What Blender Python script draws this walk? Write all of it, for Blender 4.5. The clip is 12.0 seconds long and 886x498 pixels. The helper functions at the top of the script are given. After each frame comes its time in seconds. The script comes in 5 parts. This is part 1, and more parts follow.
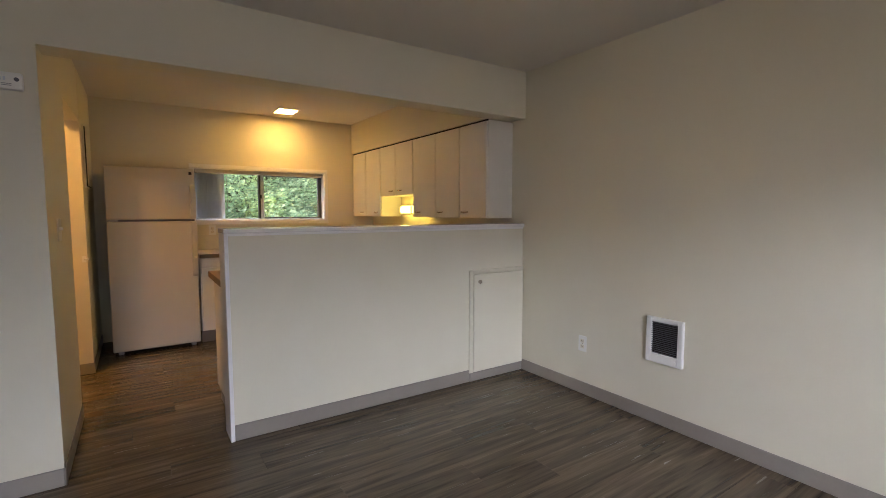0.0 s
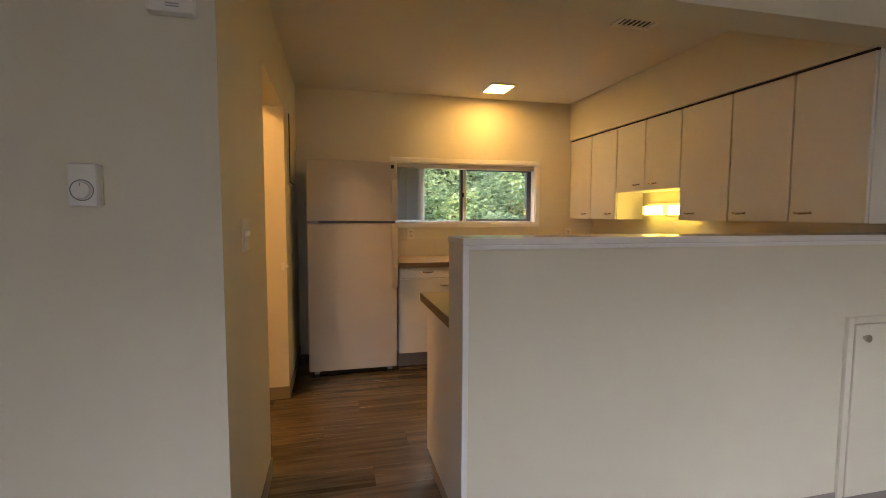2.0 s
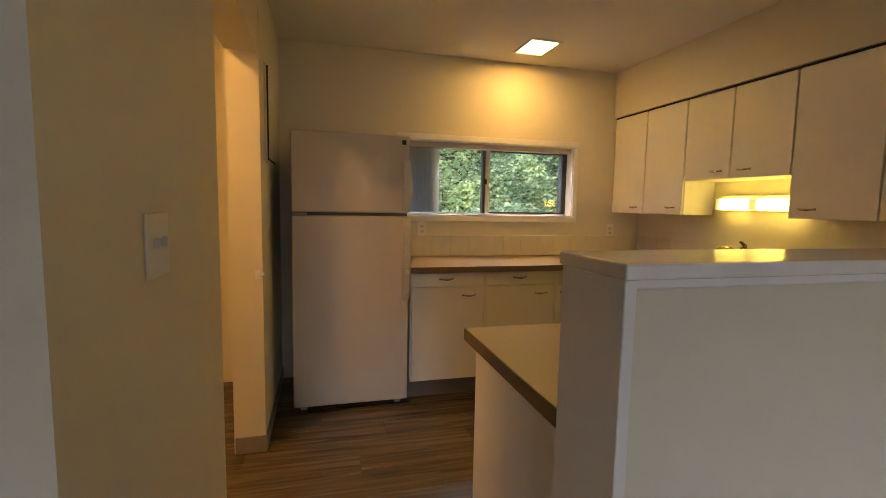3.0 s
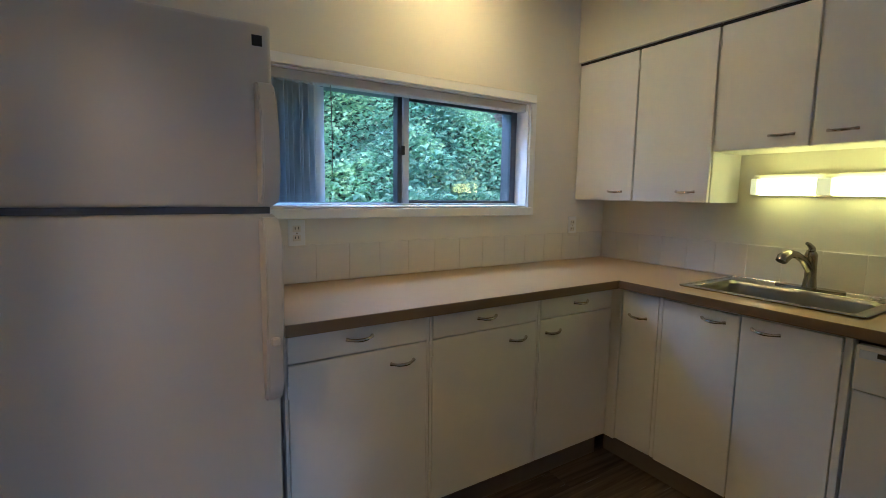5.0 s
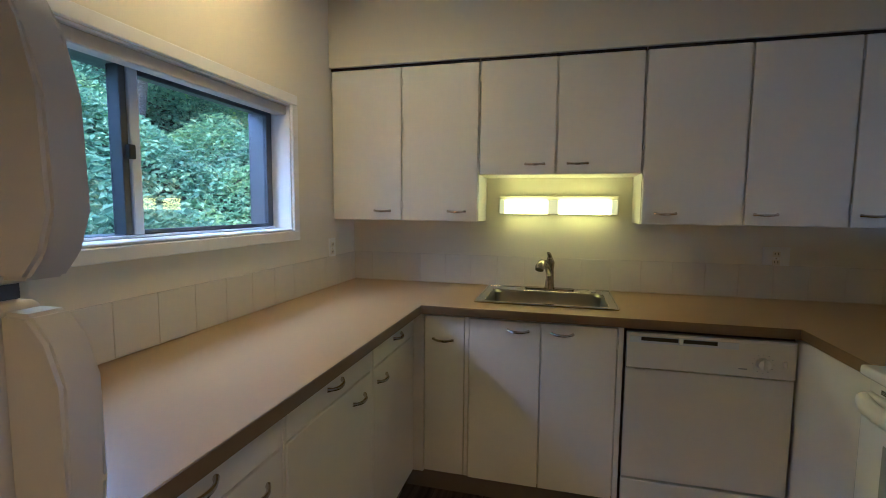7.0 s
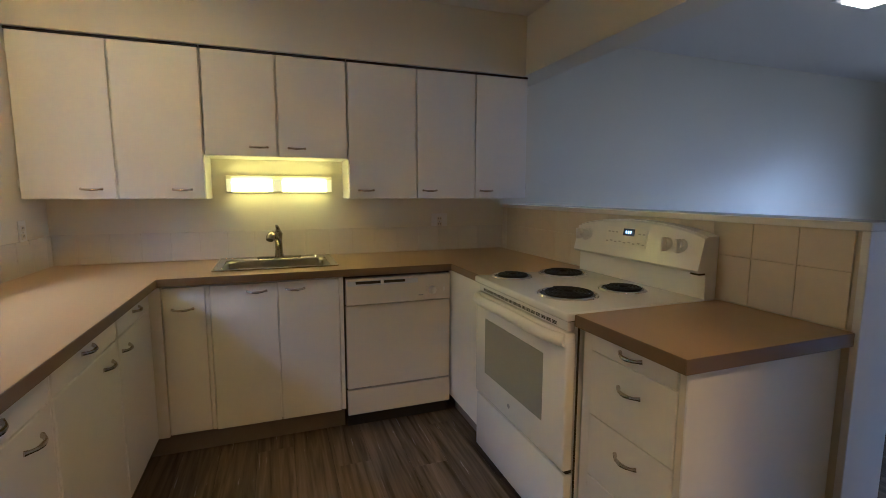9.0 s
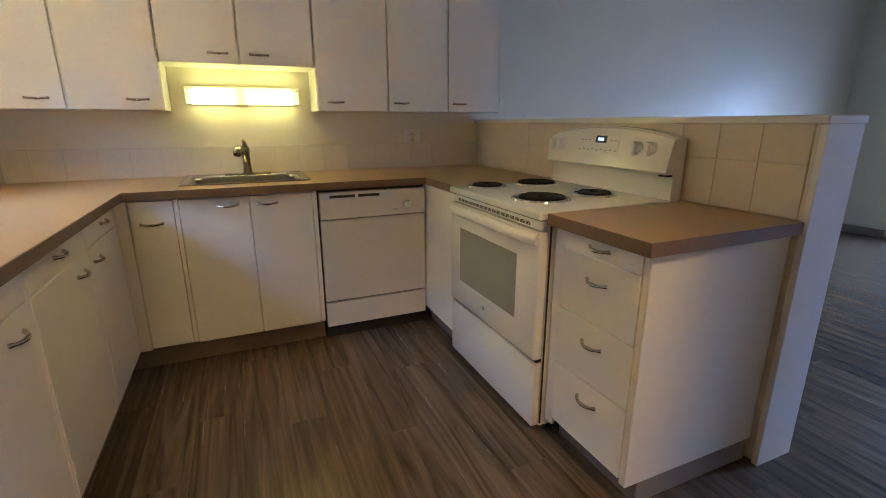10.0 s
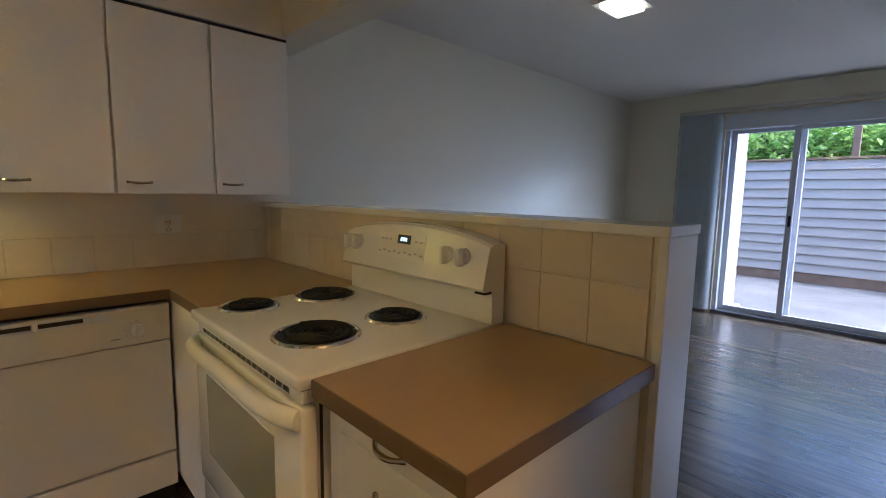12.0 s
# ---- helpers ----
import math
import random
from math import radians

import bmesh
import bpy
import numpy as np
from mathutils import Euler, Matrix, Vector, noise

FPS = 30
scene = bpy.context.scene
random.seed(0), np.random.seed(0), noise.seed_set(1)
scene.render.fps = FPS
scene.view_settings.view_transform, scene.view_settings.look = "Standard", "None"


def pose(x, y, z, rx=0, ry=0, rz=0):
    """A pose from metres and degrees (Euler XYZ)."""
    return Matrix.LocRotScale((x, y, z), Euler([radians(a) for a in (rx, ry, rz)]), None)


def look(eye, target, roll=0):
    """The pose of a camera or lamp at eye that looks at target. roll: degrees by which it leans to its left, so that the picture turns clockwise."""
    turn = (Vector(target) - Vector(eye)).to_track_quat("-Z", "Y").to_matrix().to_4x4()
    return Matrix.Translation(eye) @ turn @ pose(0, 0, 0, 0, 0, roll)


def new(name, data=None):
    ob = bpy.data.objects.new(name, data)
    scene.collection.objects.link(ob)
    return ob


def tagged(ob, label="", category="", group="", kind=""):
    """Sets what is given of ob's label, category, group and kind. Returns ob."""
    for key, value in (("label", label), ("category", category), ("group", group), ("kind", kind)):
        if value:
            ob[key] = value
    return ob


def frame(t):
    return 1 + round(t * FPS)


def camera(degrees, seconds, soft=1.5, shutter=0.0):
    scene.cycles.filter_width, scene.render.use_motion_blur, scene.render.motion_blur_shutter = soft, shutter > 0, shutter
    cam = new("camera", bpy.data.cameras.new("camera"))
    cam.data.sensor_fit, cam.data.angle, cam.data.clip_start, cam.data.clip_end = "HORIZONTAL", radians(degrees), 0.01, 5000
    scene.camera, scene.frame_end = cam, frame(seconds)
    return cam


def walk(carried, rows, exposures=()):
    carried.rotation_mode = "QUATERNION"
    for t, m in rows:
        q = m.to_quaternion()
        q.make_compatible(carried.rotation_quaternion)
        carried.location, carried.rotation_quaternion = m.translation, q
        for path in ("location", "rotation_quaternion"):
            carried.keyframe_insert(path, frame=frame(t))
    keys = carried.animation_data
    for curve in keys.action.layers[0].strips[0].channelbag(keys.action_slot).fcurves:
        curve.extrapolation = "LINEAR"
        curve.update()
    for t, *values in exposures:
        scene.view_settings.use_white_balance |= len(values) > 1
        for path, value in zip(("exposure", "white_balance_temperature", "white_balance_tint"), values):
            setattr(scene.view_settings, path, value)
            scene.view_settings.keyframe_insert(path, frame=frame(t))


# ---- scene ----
cam = camera(87.9, 12.0, soft=0.9)
PATH = [
    (0, (0.258, 0.267, 1.337), (1.363, 1.927, 1.177), 0.0),
    (0.5, (0.245, 0.483, 1.339), (1.11, 2.278, 1.171), 0.1),
    (1, (0.24, 0.804, 1.344), (0.918, 2.678, 1.178), 0.2),
    (1.5, (0.208, 1.203, 1.326), (0.759, 3.119, 1.17), 0.1),
    (2, (0.235, 1.596, 1.32), (0.697, 3.537, 1.172), 0.2),
    (2.5, (0.21, 2.038, 1.328), (0.685, 3.972, 1.151), 0.7),
    (4.5, (0.343, 3.702, 1.317), (1.166, 5.511, 1.09), 0.7),
    (5, (0.456, 4.039, 1.312), (1.511, 5.721, 1.073), 0.8),
    (5.5, (0.554, 4.35, 1.301), (1.895, 5.813, 1.06), 0.5),
    (6, (0.602, 4.622, 1.306), (2.202, 5.798, 1.076), 0.6),
    (6.5, (0.545, 4.774, 1.322), (2.362, 5.586, 1.13), 1.3),
    (7, (0.345, 4.811, 1.359), (2.275, 5.306, 1.177), 0.5),
    (7.5, (0.161, 4.792, 1.343), (2.153, 4.883, 1.189), 0.3),
    (9.3, (-0.164, 4.888, 1.312), (1.666, 4.141, 1.011), 0.4),
    (9.5, (-0.167, 4.893, 1.284), (1.646, 4.137, 0.908), 0.3),
    (10, (-0.177, 4.904, 1.223), (1.589, 4.133, 0.691), -0.1),
    (10.5, (-0.152, 4.897, 1.218), (1.578, 4.065, 0.654), -0.3),
    (11, (-0.058, 4.827, 1.273), (1.658, 3.904, 0.822), 0.0),
    (11.5, (0.087, 4.614, 1.31), (1.728, 3.522, 0.97), 0.5),
    (12, (0.26, 4.38, 1.311), (1.696, 3.01, 1.069), 0.9),
]
EXPOSURES = [
    (0, 2.25, 6300, 21),
    (1, 2.25, 6300, 21),
    (2.5, 2.1, 6800, 22),
    (4.5, 1.85, 4400, 12),
    (5.5, 1.9, 3950, 12),
    (6.5, 1.8, 3950, 16),
    (7.5, 1.85, 4150, 12),
    (9.5, 2.3, 4350, 19),
    (10.5, 2.7, 4350, 19),
    (12, 2.2, 4800, 17),
]
walk(cam, [(t, look(eye, target, roll)) for t, eye, target, roll in PATH], EXPOSURES)

# ---- world and sun ----
SUN_ELEVATION, SUN_TURN = 52, 260
world = bpy.data.worlds.new("sky")
scene.world = world
world.use_nodes = True
sky = world.node_tree.nodes.new("ShaderNodeTexSky")
sky.sky_type, sky.sun_disc = "NISHITA", False
sky.sun_elevation, sky.sun_rotation = radians(SUN_ELEVATION), radians(SUN_TURN)
sky.air_density, sky.dust_density, sky.ozone_density = 1.0, 4.5, 0.6
world.node_tree.links.new(sky.outputs["Color"], world.node_tree.nodes["Background"].inputs["Color"])
world.node_tree.nodes["Background"].inputs["Strength"].default_value = 0.15
sun = new("sun", bpy.data.lights.new("sun", "SUN"))
sun.data.energy, sun.data.angle, sun.data.color = 1.4, radians(12), (1.0, 0.97, 0.93)
sun.rotation_euler = (radians(90 - SUN_ELEVATION), 0, radians(180 - SUN_TURN))
# unseen area lamp, added for sky light falling steeply through the kitchen window
window_fill = new("window_sky_fill", bpy.data.lights.new("window_sky_fill", "AREA"))
window_fill.data.shape, window_fill.data.size, window_fill.data.size_y = "RECTANGLE", 1.45, 0.7
window_fill.data.energy, window_fill.data.color = 14.0, (0.88, 0.95, 1.0)
window_fill.matrix_world = look((1.55, 6.75, 2.48), (1.75, 5.3, 0.75))

# added lamp for bright low sky above the patio fence, under the door's head
door_fill = new("door_sky_fill", bpy.data.lights.new("door_sky_fill", "AREA"))
door_fill.data.shape, door_fill.data.size, door_fill.data.size_y = "RECTANGLE", 0.9, 0.7
door_fill.data.energy, door_fill.data.color = 10.5, (0.77, 0.87, 1.0)
door_fill.data.spread = radians(80)
door_fill.matrix_world = look((-0.83, -4.98, 2.98), (1.9, 0.6, 1.0))

# ---- materials ----


def nodes_of(name):
    m = bpy.data.materials.new(name)
    m.use_nodes = True
    t = m.node_tree
    return m, t, t.nodes["Principled BSDF"]


def noise_node(t, scale, detail=4.0, stretch=None):
    co = t.nodes.new("ShaderNodeTexCoord")
    n = t.nodes.new("ShaderNodeTexNoise")
    n.inputs["Scale"].default_value, n.inputs["Detail"].default_value = scale, detail
    if stretch:
        mp = t.nodes.new("ShaderNodeMapping")
        mp.inputs["Scale"].default_value = stretch
        t.links.new(co.outputs["Object"], mp.inputs["Vector"])
        t.links.new(mp.outputs["Vector"], n.inputs["Vector"])
    else:
        t.links.new(co.outputs["Object"], n.inputs["Vector"])
    return n


def ramp_node(t, fac, stops):
    r = t.nodes.new("ShaderNodeValToRGB")
    els = r.color_ramp.elements
    while len(els) < len(stops):
        els.new(0.5)
    for e, (p, c) in zip(els, stops):
        e.position, e.color = p, (*c, 1)
    t.links.new(fac, r.inputs["Fac"])
    return r


def bump_on(t, bsdf, height, strength, distance):
    b = t.nodes.new("ShaderNodeBump")
    b.inputs["Strength"].default_value, b.inputs["Distance"].default_value = strength, distance
    t.links.new(height, b.inputs["Height"])
    t.links.new(b.outputs["Normal"], bsdf.inputs["Normal"])


def paint(name, colour, rough=0.5, metal=0.0, vary=0.06, coarse=1.7, fine=60.0, bump=0.08, depth=0.002):
    """A surface of one colour with wear at two scales."""
    m, t, b = nodes_of(name)
    big, small = noise_node(t, coarse, 3), noise_node(t, fine, 4)
    mix = t.nodes.new("ShaderNodeMath")
    mix.operation = "MULTIPLY_ADD"
    mix.inputs[1].default_value = 0.35
    t.links.new(small.outputs["Fac"], mix.inputs[0])
    t.links.new(big.outputs["Fac"], mix.inputs[2])
    low = tuple(c * (1 - vary) for c in colour)
    high = tuple(min(1, c * (1 + vary)) for c in colour)
    r = ramp_node(t, mix.outputs[0], [(0.4, low), (0.95, high)])
    t.links.new(r.outputs["Color"], b.inputs["Base Color"])
    rr = t.nodes.new("ShaderNodeMapRange")
    rr.inputs["To Min"].default_value, rr.inputs["To Max"].default_value = max(0.02, rough - 0.06), min(1, rough + 0.06)
    t.links.new(big.outputs["Fac"], rr.inputs["Value"])
    t.links.new(rr.outputs["Result"], b.inputs["Roughness"])
    b.inputs["Metallic"].default_value = metal
    if bump:
        bump_on(t, b, small.outputs["Fac"], bump, depth)
    return m


def let_through(m, colour, share):
    """Thin sheet that passes part of the light behind it."""
    t = m.node_tree
    tr, mx = t.nodes.new("ShaderNodeBsdfTranslucent"), t.nodes.new("ShaderNodeMixShader")
    tr.inputs["Color"].default_value = (*colour, 1)
    mx.inputs["Fac"].default_value = share
    t.links.new(t.nodes["Principled BSDF"].outputs["BSDF"], mx.inputs[1])
    t.links.new(tr.outputs["BSDF"], mx.inputs[2])
    t.links.new(mx.outputs["Shader"], t.nodes["Material Output"].inputs["Surface"])


def plank_material():
    m, t, b = nodes_of("vinyl_plank")
    info = t.nodes.new("ShaderNodeObjectInfo")
    co = t.nodes.new("ShaderNodeTexCoord")
    shift = t.nodes.new("ShaderNodeVectorMath")
    shift.operation = "SCALE"
    shift.inputs[0].default_value = (7.3, 11.1, 3.7)
    t.links.new(info.outputs["Random"], shift.inputs["Scale"])
    add = t.nodes.new("ShaderNodeVectorMath")
    add.operation = "ADD"
    t.links.new(co.outputs["Object"], add.inputs[0])
    t.links.new(shift.outputs["Vector"], add.inputs[1])

    def grain(scale, detail, stretch, distortion):
        mp = t.nodes.new("ShaderNodeMapping")
        mp.inputs["Scale"].default_value = stretch
        t.links.new(add.outputs["Vector"], mp.inputs["Vector"])
        n = t.nodes.new("ShaderNodeTexNoise")
        n.inputs["Scale"].default_value, n.inputs["Detail"].default_value = scale, detail
        n.inputs["Distortion"].default_value = distortion
        t.links.new(mp.outputs["Vector"], n.inputs["Vector"])
        return n

    broad = grain(1.0, 5, (1.1, 17, 1), 1.5)
    fine = grain(1.0, 5, (3.5, 75, 1), 0.6)
    m1 = t.nodes.new("ShaderNodeMath")
    m1.operation = "MULTIPLY_ADD"
    m1.inputs[1].default_value = 0.32
    t.links.new(fine.outputs["Fac"], m1.inputs[0])
    t.links.new(broad.outputs["Fac"], m1.inputs[2])
    m2 = t.nodes.new("ShaderNodeMath")
    m2.operation = "MULTIPLY_ADD"
    m2.inputs[1].default_value = 0.10
    t.links.new(info.outputs["Random"], m2.inputs[0])
    t.links.new(m1.outputs[0], m2.inputs[2])
    r = ramp_node(t, m2.outputs[0], [(0.48, (0.043, 0.032, 0.020)), (0.62, (0.082, 0.061, 0.039)), (0.76, (0.116, 0.086, 0.054)), (0.94, (0.165, 0.124, 0.080))])
    t.links.new(r.outputs["Color"], b.inputs["Base Color"])
    rr = t.nodes.new("ShaderNodeMapRange")
    rr.inputs["To Min"].default_value, rr.inputs["To Max"].default_value = 0.19, 0.31
    t.links.new(fine.outputs["Fac"], rr.inputs["Value"])
    t.links.new(rr.outputs["Result"], b.inputs["Roughness"])
    bump_on(t, b, fine.outputs["Fac"], 0.10, 0.001)
    return m


def leaf_material(name, stops, through_light=0.5):
    m, t, b = nodes_of(name)
    g = t.nodes.new("ShaderNodeNewGeometry")
    tone = ramp_node(t, g.outputs["Random Per Island"], stops)
    # noise paints shaded cool and sunlit warm clumps into the leaf colour
    clump_shade = noise_node(t, 1.1, 2)
    depth = ramp_node(t, clump_shade.outputs["Fac"], [(0.34, (0.55, 0.62, 0.66)), (0.50, (1.1, 1.15, 1.15)), (0.68, (1.5, 1.4, 1.1))])
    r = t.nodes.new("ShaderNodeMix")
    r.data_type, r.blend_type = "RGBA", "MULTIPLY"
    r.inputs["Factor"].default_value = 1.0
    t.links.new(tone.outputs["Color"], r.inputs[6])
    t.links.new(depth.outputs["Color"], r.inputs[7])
    t.links.new(r.outputs[2], b.inputs["Base Color"])
    b.inputs["Roughness"].default_value = 0.5
    tr = t.nodes.new("ShaderNodeBsdfTranslucent")
    t.links.new(r.outputs[2], tr.inputs["Color"])
    mx = t.nodes.new("ShaderNodeMixShader")
    mx.inputs["Fac"].default_value = through_light
    out = t.nodes["Material Output"]
    t.links.new(b.outputs["BSDF"], mx.inputs[1])
    t.links.new(tr.outputs["BSDF"], mx.inputs[2])
    t.links.new(mx.outputs["Shader"], out.inputs["Surface"])
    return m


def glow(name, colour, strength):
    m, t, b = nodes_of(name)
    b.inputs["Base Color"].default_value = (0.8, 0.8, 0.75, 1)
    b.inputs["Emission Color"].default_value = (*colour, 1)
    b.inputs["Emission Strength"].default_value = strength
    b.inputs["Roughness"].default_value = 0.3
    return m


def glass_material(name, colour=(1, 1, 1), rough=0.0):
    m, t, b = nodes_of(name)
    b.inputs["Base Color"].default_value = (*colour, 1)
    b.inputs["Transmission Weight"].default_value = 1.0
    b.inputs["Roughness"].default_value = rough
    b.inputs["IOR"].default_value = 1.45
    return m


WALL = paint("cream_wall_paint", (0.70, 0.65, 0.505), 0.6, vary=0.025, coarse=0.8, fine=130, bump=0.12, depth=0.0015)
CEIL = paint("ceiling_paint", (0.70, 0.66, 0.58), 0.8, vary=0.03, coarse=0.9, fine=220, bump=0.35, depth=0.003)
TRIM = paint("white_trim_paint", (0.78, 0.76, 0.72), 0.38, vary=0.03, fine=40, bump=0.05)
GLOSS_TRIM = paint("glossy_white_trim_paint", (0.78, 0.76, 0.72), 0.17, vary=0.03, fine=40, bump=0.03)
CABINET = paint("white_cabinet_paint", (0.76, 0.725, 0.635), 0.42, vary=0.035, coarse=2.3, fine=35, bump=0.07, depth=0.0015)
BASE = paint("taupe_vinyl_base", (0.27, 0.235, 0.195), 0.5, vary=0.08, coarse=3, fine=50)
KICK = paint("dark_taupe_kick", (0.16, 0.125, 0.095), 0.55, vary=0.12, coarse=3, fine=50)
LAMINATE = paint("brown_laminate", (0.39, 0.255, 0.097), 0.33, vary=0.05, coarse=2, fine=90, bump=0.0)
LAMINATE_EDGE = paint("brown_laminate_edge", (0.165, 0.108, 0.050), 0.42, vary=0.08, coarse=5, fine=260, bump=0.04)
TILE = paint("cream_glazed_tile", (0.66, 0.58, 0.44), 0.22, vary=0.05, coarse=4, fine=25, bump=0.04)
TILE_PALE = paint("pale_glazed_tile", (0.70, 0.65, 0.54), 0.22, vary=0.04, coarse=4, fine=25, bump=0.04)
GROUT = paint("beige_grout", (0.64, 0.58, 0.46), 0.9, vary=0.15, coarse=9, fine=120)
ENAMEL = paint("white_enamel", (0.80, 0.79, 0.75), 0.18, vary=0.02, coarse=3, fine=30, bump=0.0)
CREAM_ENAMEL = paint("cream_enamel", (0.70, 0.66, 0.57), 0.25, vary=0.02, coarse=3, fine=30, bump=0.0)
FRIDGE = paint("textured_fridge_enamel", (0.56, 0.52, 0.435), 0.32, vary=0.02, coarse=2, fine=420, bump=0.18, depth=0.0008)
# fridge sides coloured near black for the shade in the gap beside them
FRIDGE_SIDE_SHADE = paint("shaded_fridge_side", (0.045, 0.042, 0.038), 0.5, vary=0.1, coarse=2, fine=300, bump=0.15, depth=0.0008)
PLASTIC = paint("white_plastic", (0.78, 0.76, 0.70), 0.35, vary=0.03, fine=60, bump=0.02)
IVORY = paint("ivory_plastic", (0.70, 0.64, 0.50), 0.35, vary=0.03, fine=60, bump=0.02)
BLACK = paint("black_enamel", (0.012, 0.012, 0.012), 0.35, vary=0.2, fine=60, bump=0.04)
COIL = paint("burnt_black_coil", (0.006, 0.0055, 0.0055), 0.75, vary=0.3, fine=80, bump=0.1)
DARK = paint("dark_gap", (0.02, 0.017, 0.014), 0.8, vary=0.2)
LOUVRE = paint("dark_grey_louvre", (0.09, 0.09, 0.10), 0.5, metal=0.3, vary=0.1)
GREY = paint("grey_print", (0.30, 0.30, 0.30), 0.5, vary=0.05)
PALE_GREY = paint("pale_grey_print", (0.48, 0.47, 0.45), 0.5, vary=0.05)
FAUCET = paint("dark_brushed_nickel", (0.32, 0.29, 0.24), 0.20, metal=1.0, vary=0.06, fine=200, bump=0.03)
NICKEL = paint("brushed_nickel", (0.58, 0.53, 0.46), 0.22, metal=1.0, vary=0.06, fine=200, bump=0.04)
STEEL = paint("stainless_steel", (0.62, 0.60, 0.55), 0.17, metal=1.0, vary=0.05, coarse=6, fine=260, bump=0.05)
# bowl steel darkened and browned to hold its inner shade and counter reflection
STEEL_BOWL_SHADED = paint("shaded_steel_bowl", (0.24, 0.225, 0.175), 0.30, metal=1.0, vary=0.10, coarse=5, fine=240, bump=0.06)
CHROME = paint("chrome", (0.75, 0.75, 0.74), 0.1, metal=1.0, vary=0.03, bump=0)
ALUMINIUM = paint("dark_aluminium", (0.10, 0.105, 0.12), 0.4, metal=0.6, vary=0.08)
PALE_ALUMINIUM = paint("pale_aluminium", (0.58, 0.61, 0.66), 0.4, metal=0.0, vary=0.05)
TIMBER_WAND = paint("brown_plastic", (0.22, 0.19, 0.15), 0.5, vary=0.05)
BLIND = paint("pale_vinyl_blind", (0.66, 0.71, 0.74), 0.45, vary=0.05, fine=40)
let_through(BLIND, (0.66, 0.72, 0.76), 0.52)
HEADRAIL = paint("beige_headrail", (0.50, 0.46, 0.40), 0.45, vary=0.05, fine=40)
PLANK = plank_material()
SIDING = paint("white_vinyl_siding", (0.36, 0.33, 0.29), 0.55, vary=0.06, coarse=2.5, fine=30, bump=0.1)
CONCRETE = paint("patio_concrete", (0.15, 0.14, 0.125), 0.85, vary=0.30, coarse=1.8, fine=45, bump=0.4, depth=0.004)
SOIL = paint("dark_soil", (0.055, 0.065, 0.032), 0.95, vary=0.4, coarse=3, fine=30, bump=0.8, depth=0.03)
BARK = paint("grey_brown_bark", (0.11, 0.085, 0.065), 0.9, vary=0.4, coarse=6, fine=28, bump=0.9, depth=0.02)
TIMBER = paint("weathered_timber", (0.20, 0.13, 0.085), 0.8, vary=0.25, coarse=5, fine=40, bump=0.3)
STUCCO = paint("white_stucco", (0.60, 0.57, 0.53), 0.9, vary=0.08, coarse=3, fine=60, bump=0.5, depth=0.006)
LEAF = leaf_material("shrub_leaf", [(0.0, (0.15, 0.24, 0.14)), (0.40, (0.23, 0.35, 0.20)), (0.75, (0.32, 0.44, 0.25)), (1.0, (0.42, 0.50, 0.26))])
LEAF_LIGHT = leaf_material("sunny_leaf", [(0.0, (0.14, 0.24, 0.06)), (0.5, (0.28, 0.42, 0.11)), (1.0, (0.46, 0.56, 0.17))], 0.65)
GLASS = glass_material("window_glass")
OVEN_GLASS = paint("grey_oven_glass", (0.34, 0.34, 0.29), 0.08, vary=0.05, bump=0)
LAMP_WARM = glow("warm_downlight_lens", (1.0, 0.575, 0.135), 15.0)
LAMP_SINK = glow("yellow_strip_lens", (1.0, 0.74, 0.12), 3.0)
# weak emission imitates lamp light passing through the bracket and end caps
SINK_PLASTIC_GLOW = glow("strip_plastic_glow", (1.0, 0.75, 0.20), 0.20)
LAMP_LIVING = glow("living_light_lens", (1.0, 0.78, 0.48), 2.5)
LAMP_HALL = glow("hall_light_lens", (1.0, 0.53, 0.14), 32.0)
CLOCK = glow("clock_digits", (0.6, 0.85, 1.0), 1.0)

# ---- builders ----
ORG = {None: Vector((0, 0, 0))}


def box(bm, x0, x1, y0, y1, z0, z1, bevel=0.0, segments=1):
    made = bmesh.ops.create_cube(bm, size=1.0, matrix=Matrix.LocRotScale(((x0 + x1) / 2, (y0 + y1) / 2, (z0 + z1) / 2), None, (abs(x1 - x0), abs(y1 - y0), abs(z1 - z0))))
    if bevel:
        edges = list({e for v in made["verts"] for e in v.link_edges})
        bmesh.ops.bevel(bm, geom=edges, offset=bevel, segments=segments, affect="EDGES", profile=0.5)
    return bm


def one_box(*a, **k):
    return box(bmesh.new(), *a, **k)


def rod(bm, a, b, r0, r1=None, n=12):
    a, b = Vector(a), Vector(b)
    turn = (b - a).to_track_quat("Z", "Y").to_matrix().to_4x4()
    bmesh.ops.create_cone(bm, cap_ends=True, segments=n, radius1=r0, radius2=r0 if r1 is None else r1, depth=(b - a).length, matrix=Matrix.Translation((a + b) / 2) @ turn)
    return bm


def tube(bm, pts, radii, n=8):
    """A tube through points, with a radius at each."""
    pts = [Vector(p) for p in pts]
    rings = []
    for i, p in enumerate(pts):
        d = (pts[min(i + 1, len(pts) - 1)] - pts[max(i - 1, 0)]).normalized()
        side = d.cross(Vector((0, 0, 1)) if abs(d.z) < 0.9 else Vector((1, 0, 0))).normalized()
        up = side.cross(d)
        r = radii[i] if isinstance(radii, (list, tuple)) else radii
        rings.append([bm.verts.new(p + r * (math.cos(2 * math.pi * k / n) * side + math.sin(2 * math.pi * k / n) * up)) for k in range(n)])
    for a, b in zip(rings, rings[1:]):
        for k in range(n):
            bm.faces.new((a[k], a[(k + 1) % n], b[(k + 1) % n], b[k]))
    bm.faces.new(rings[0][::-1])
    bm.faces.new(rings[-1])
    return bm


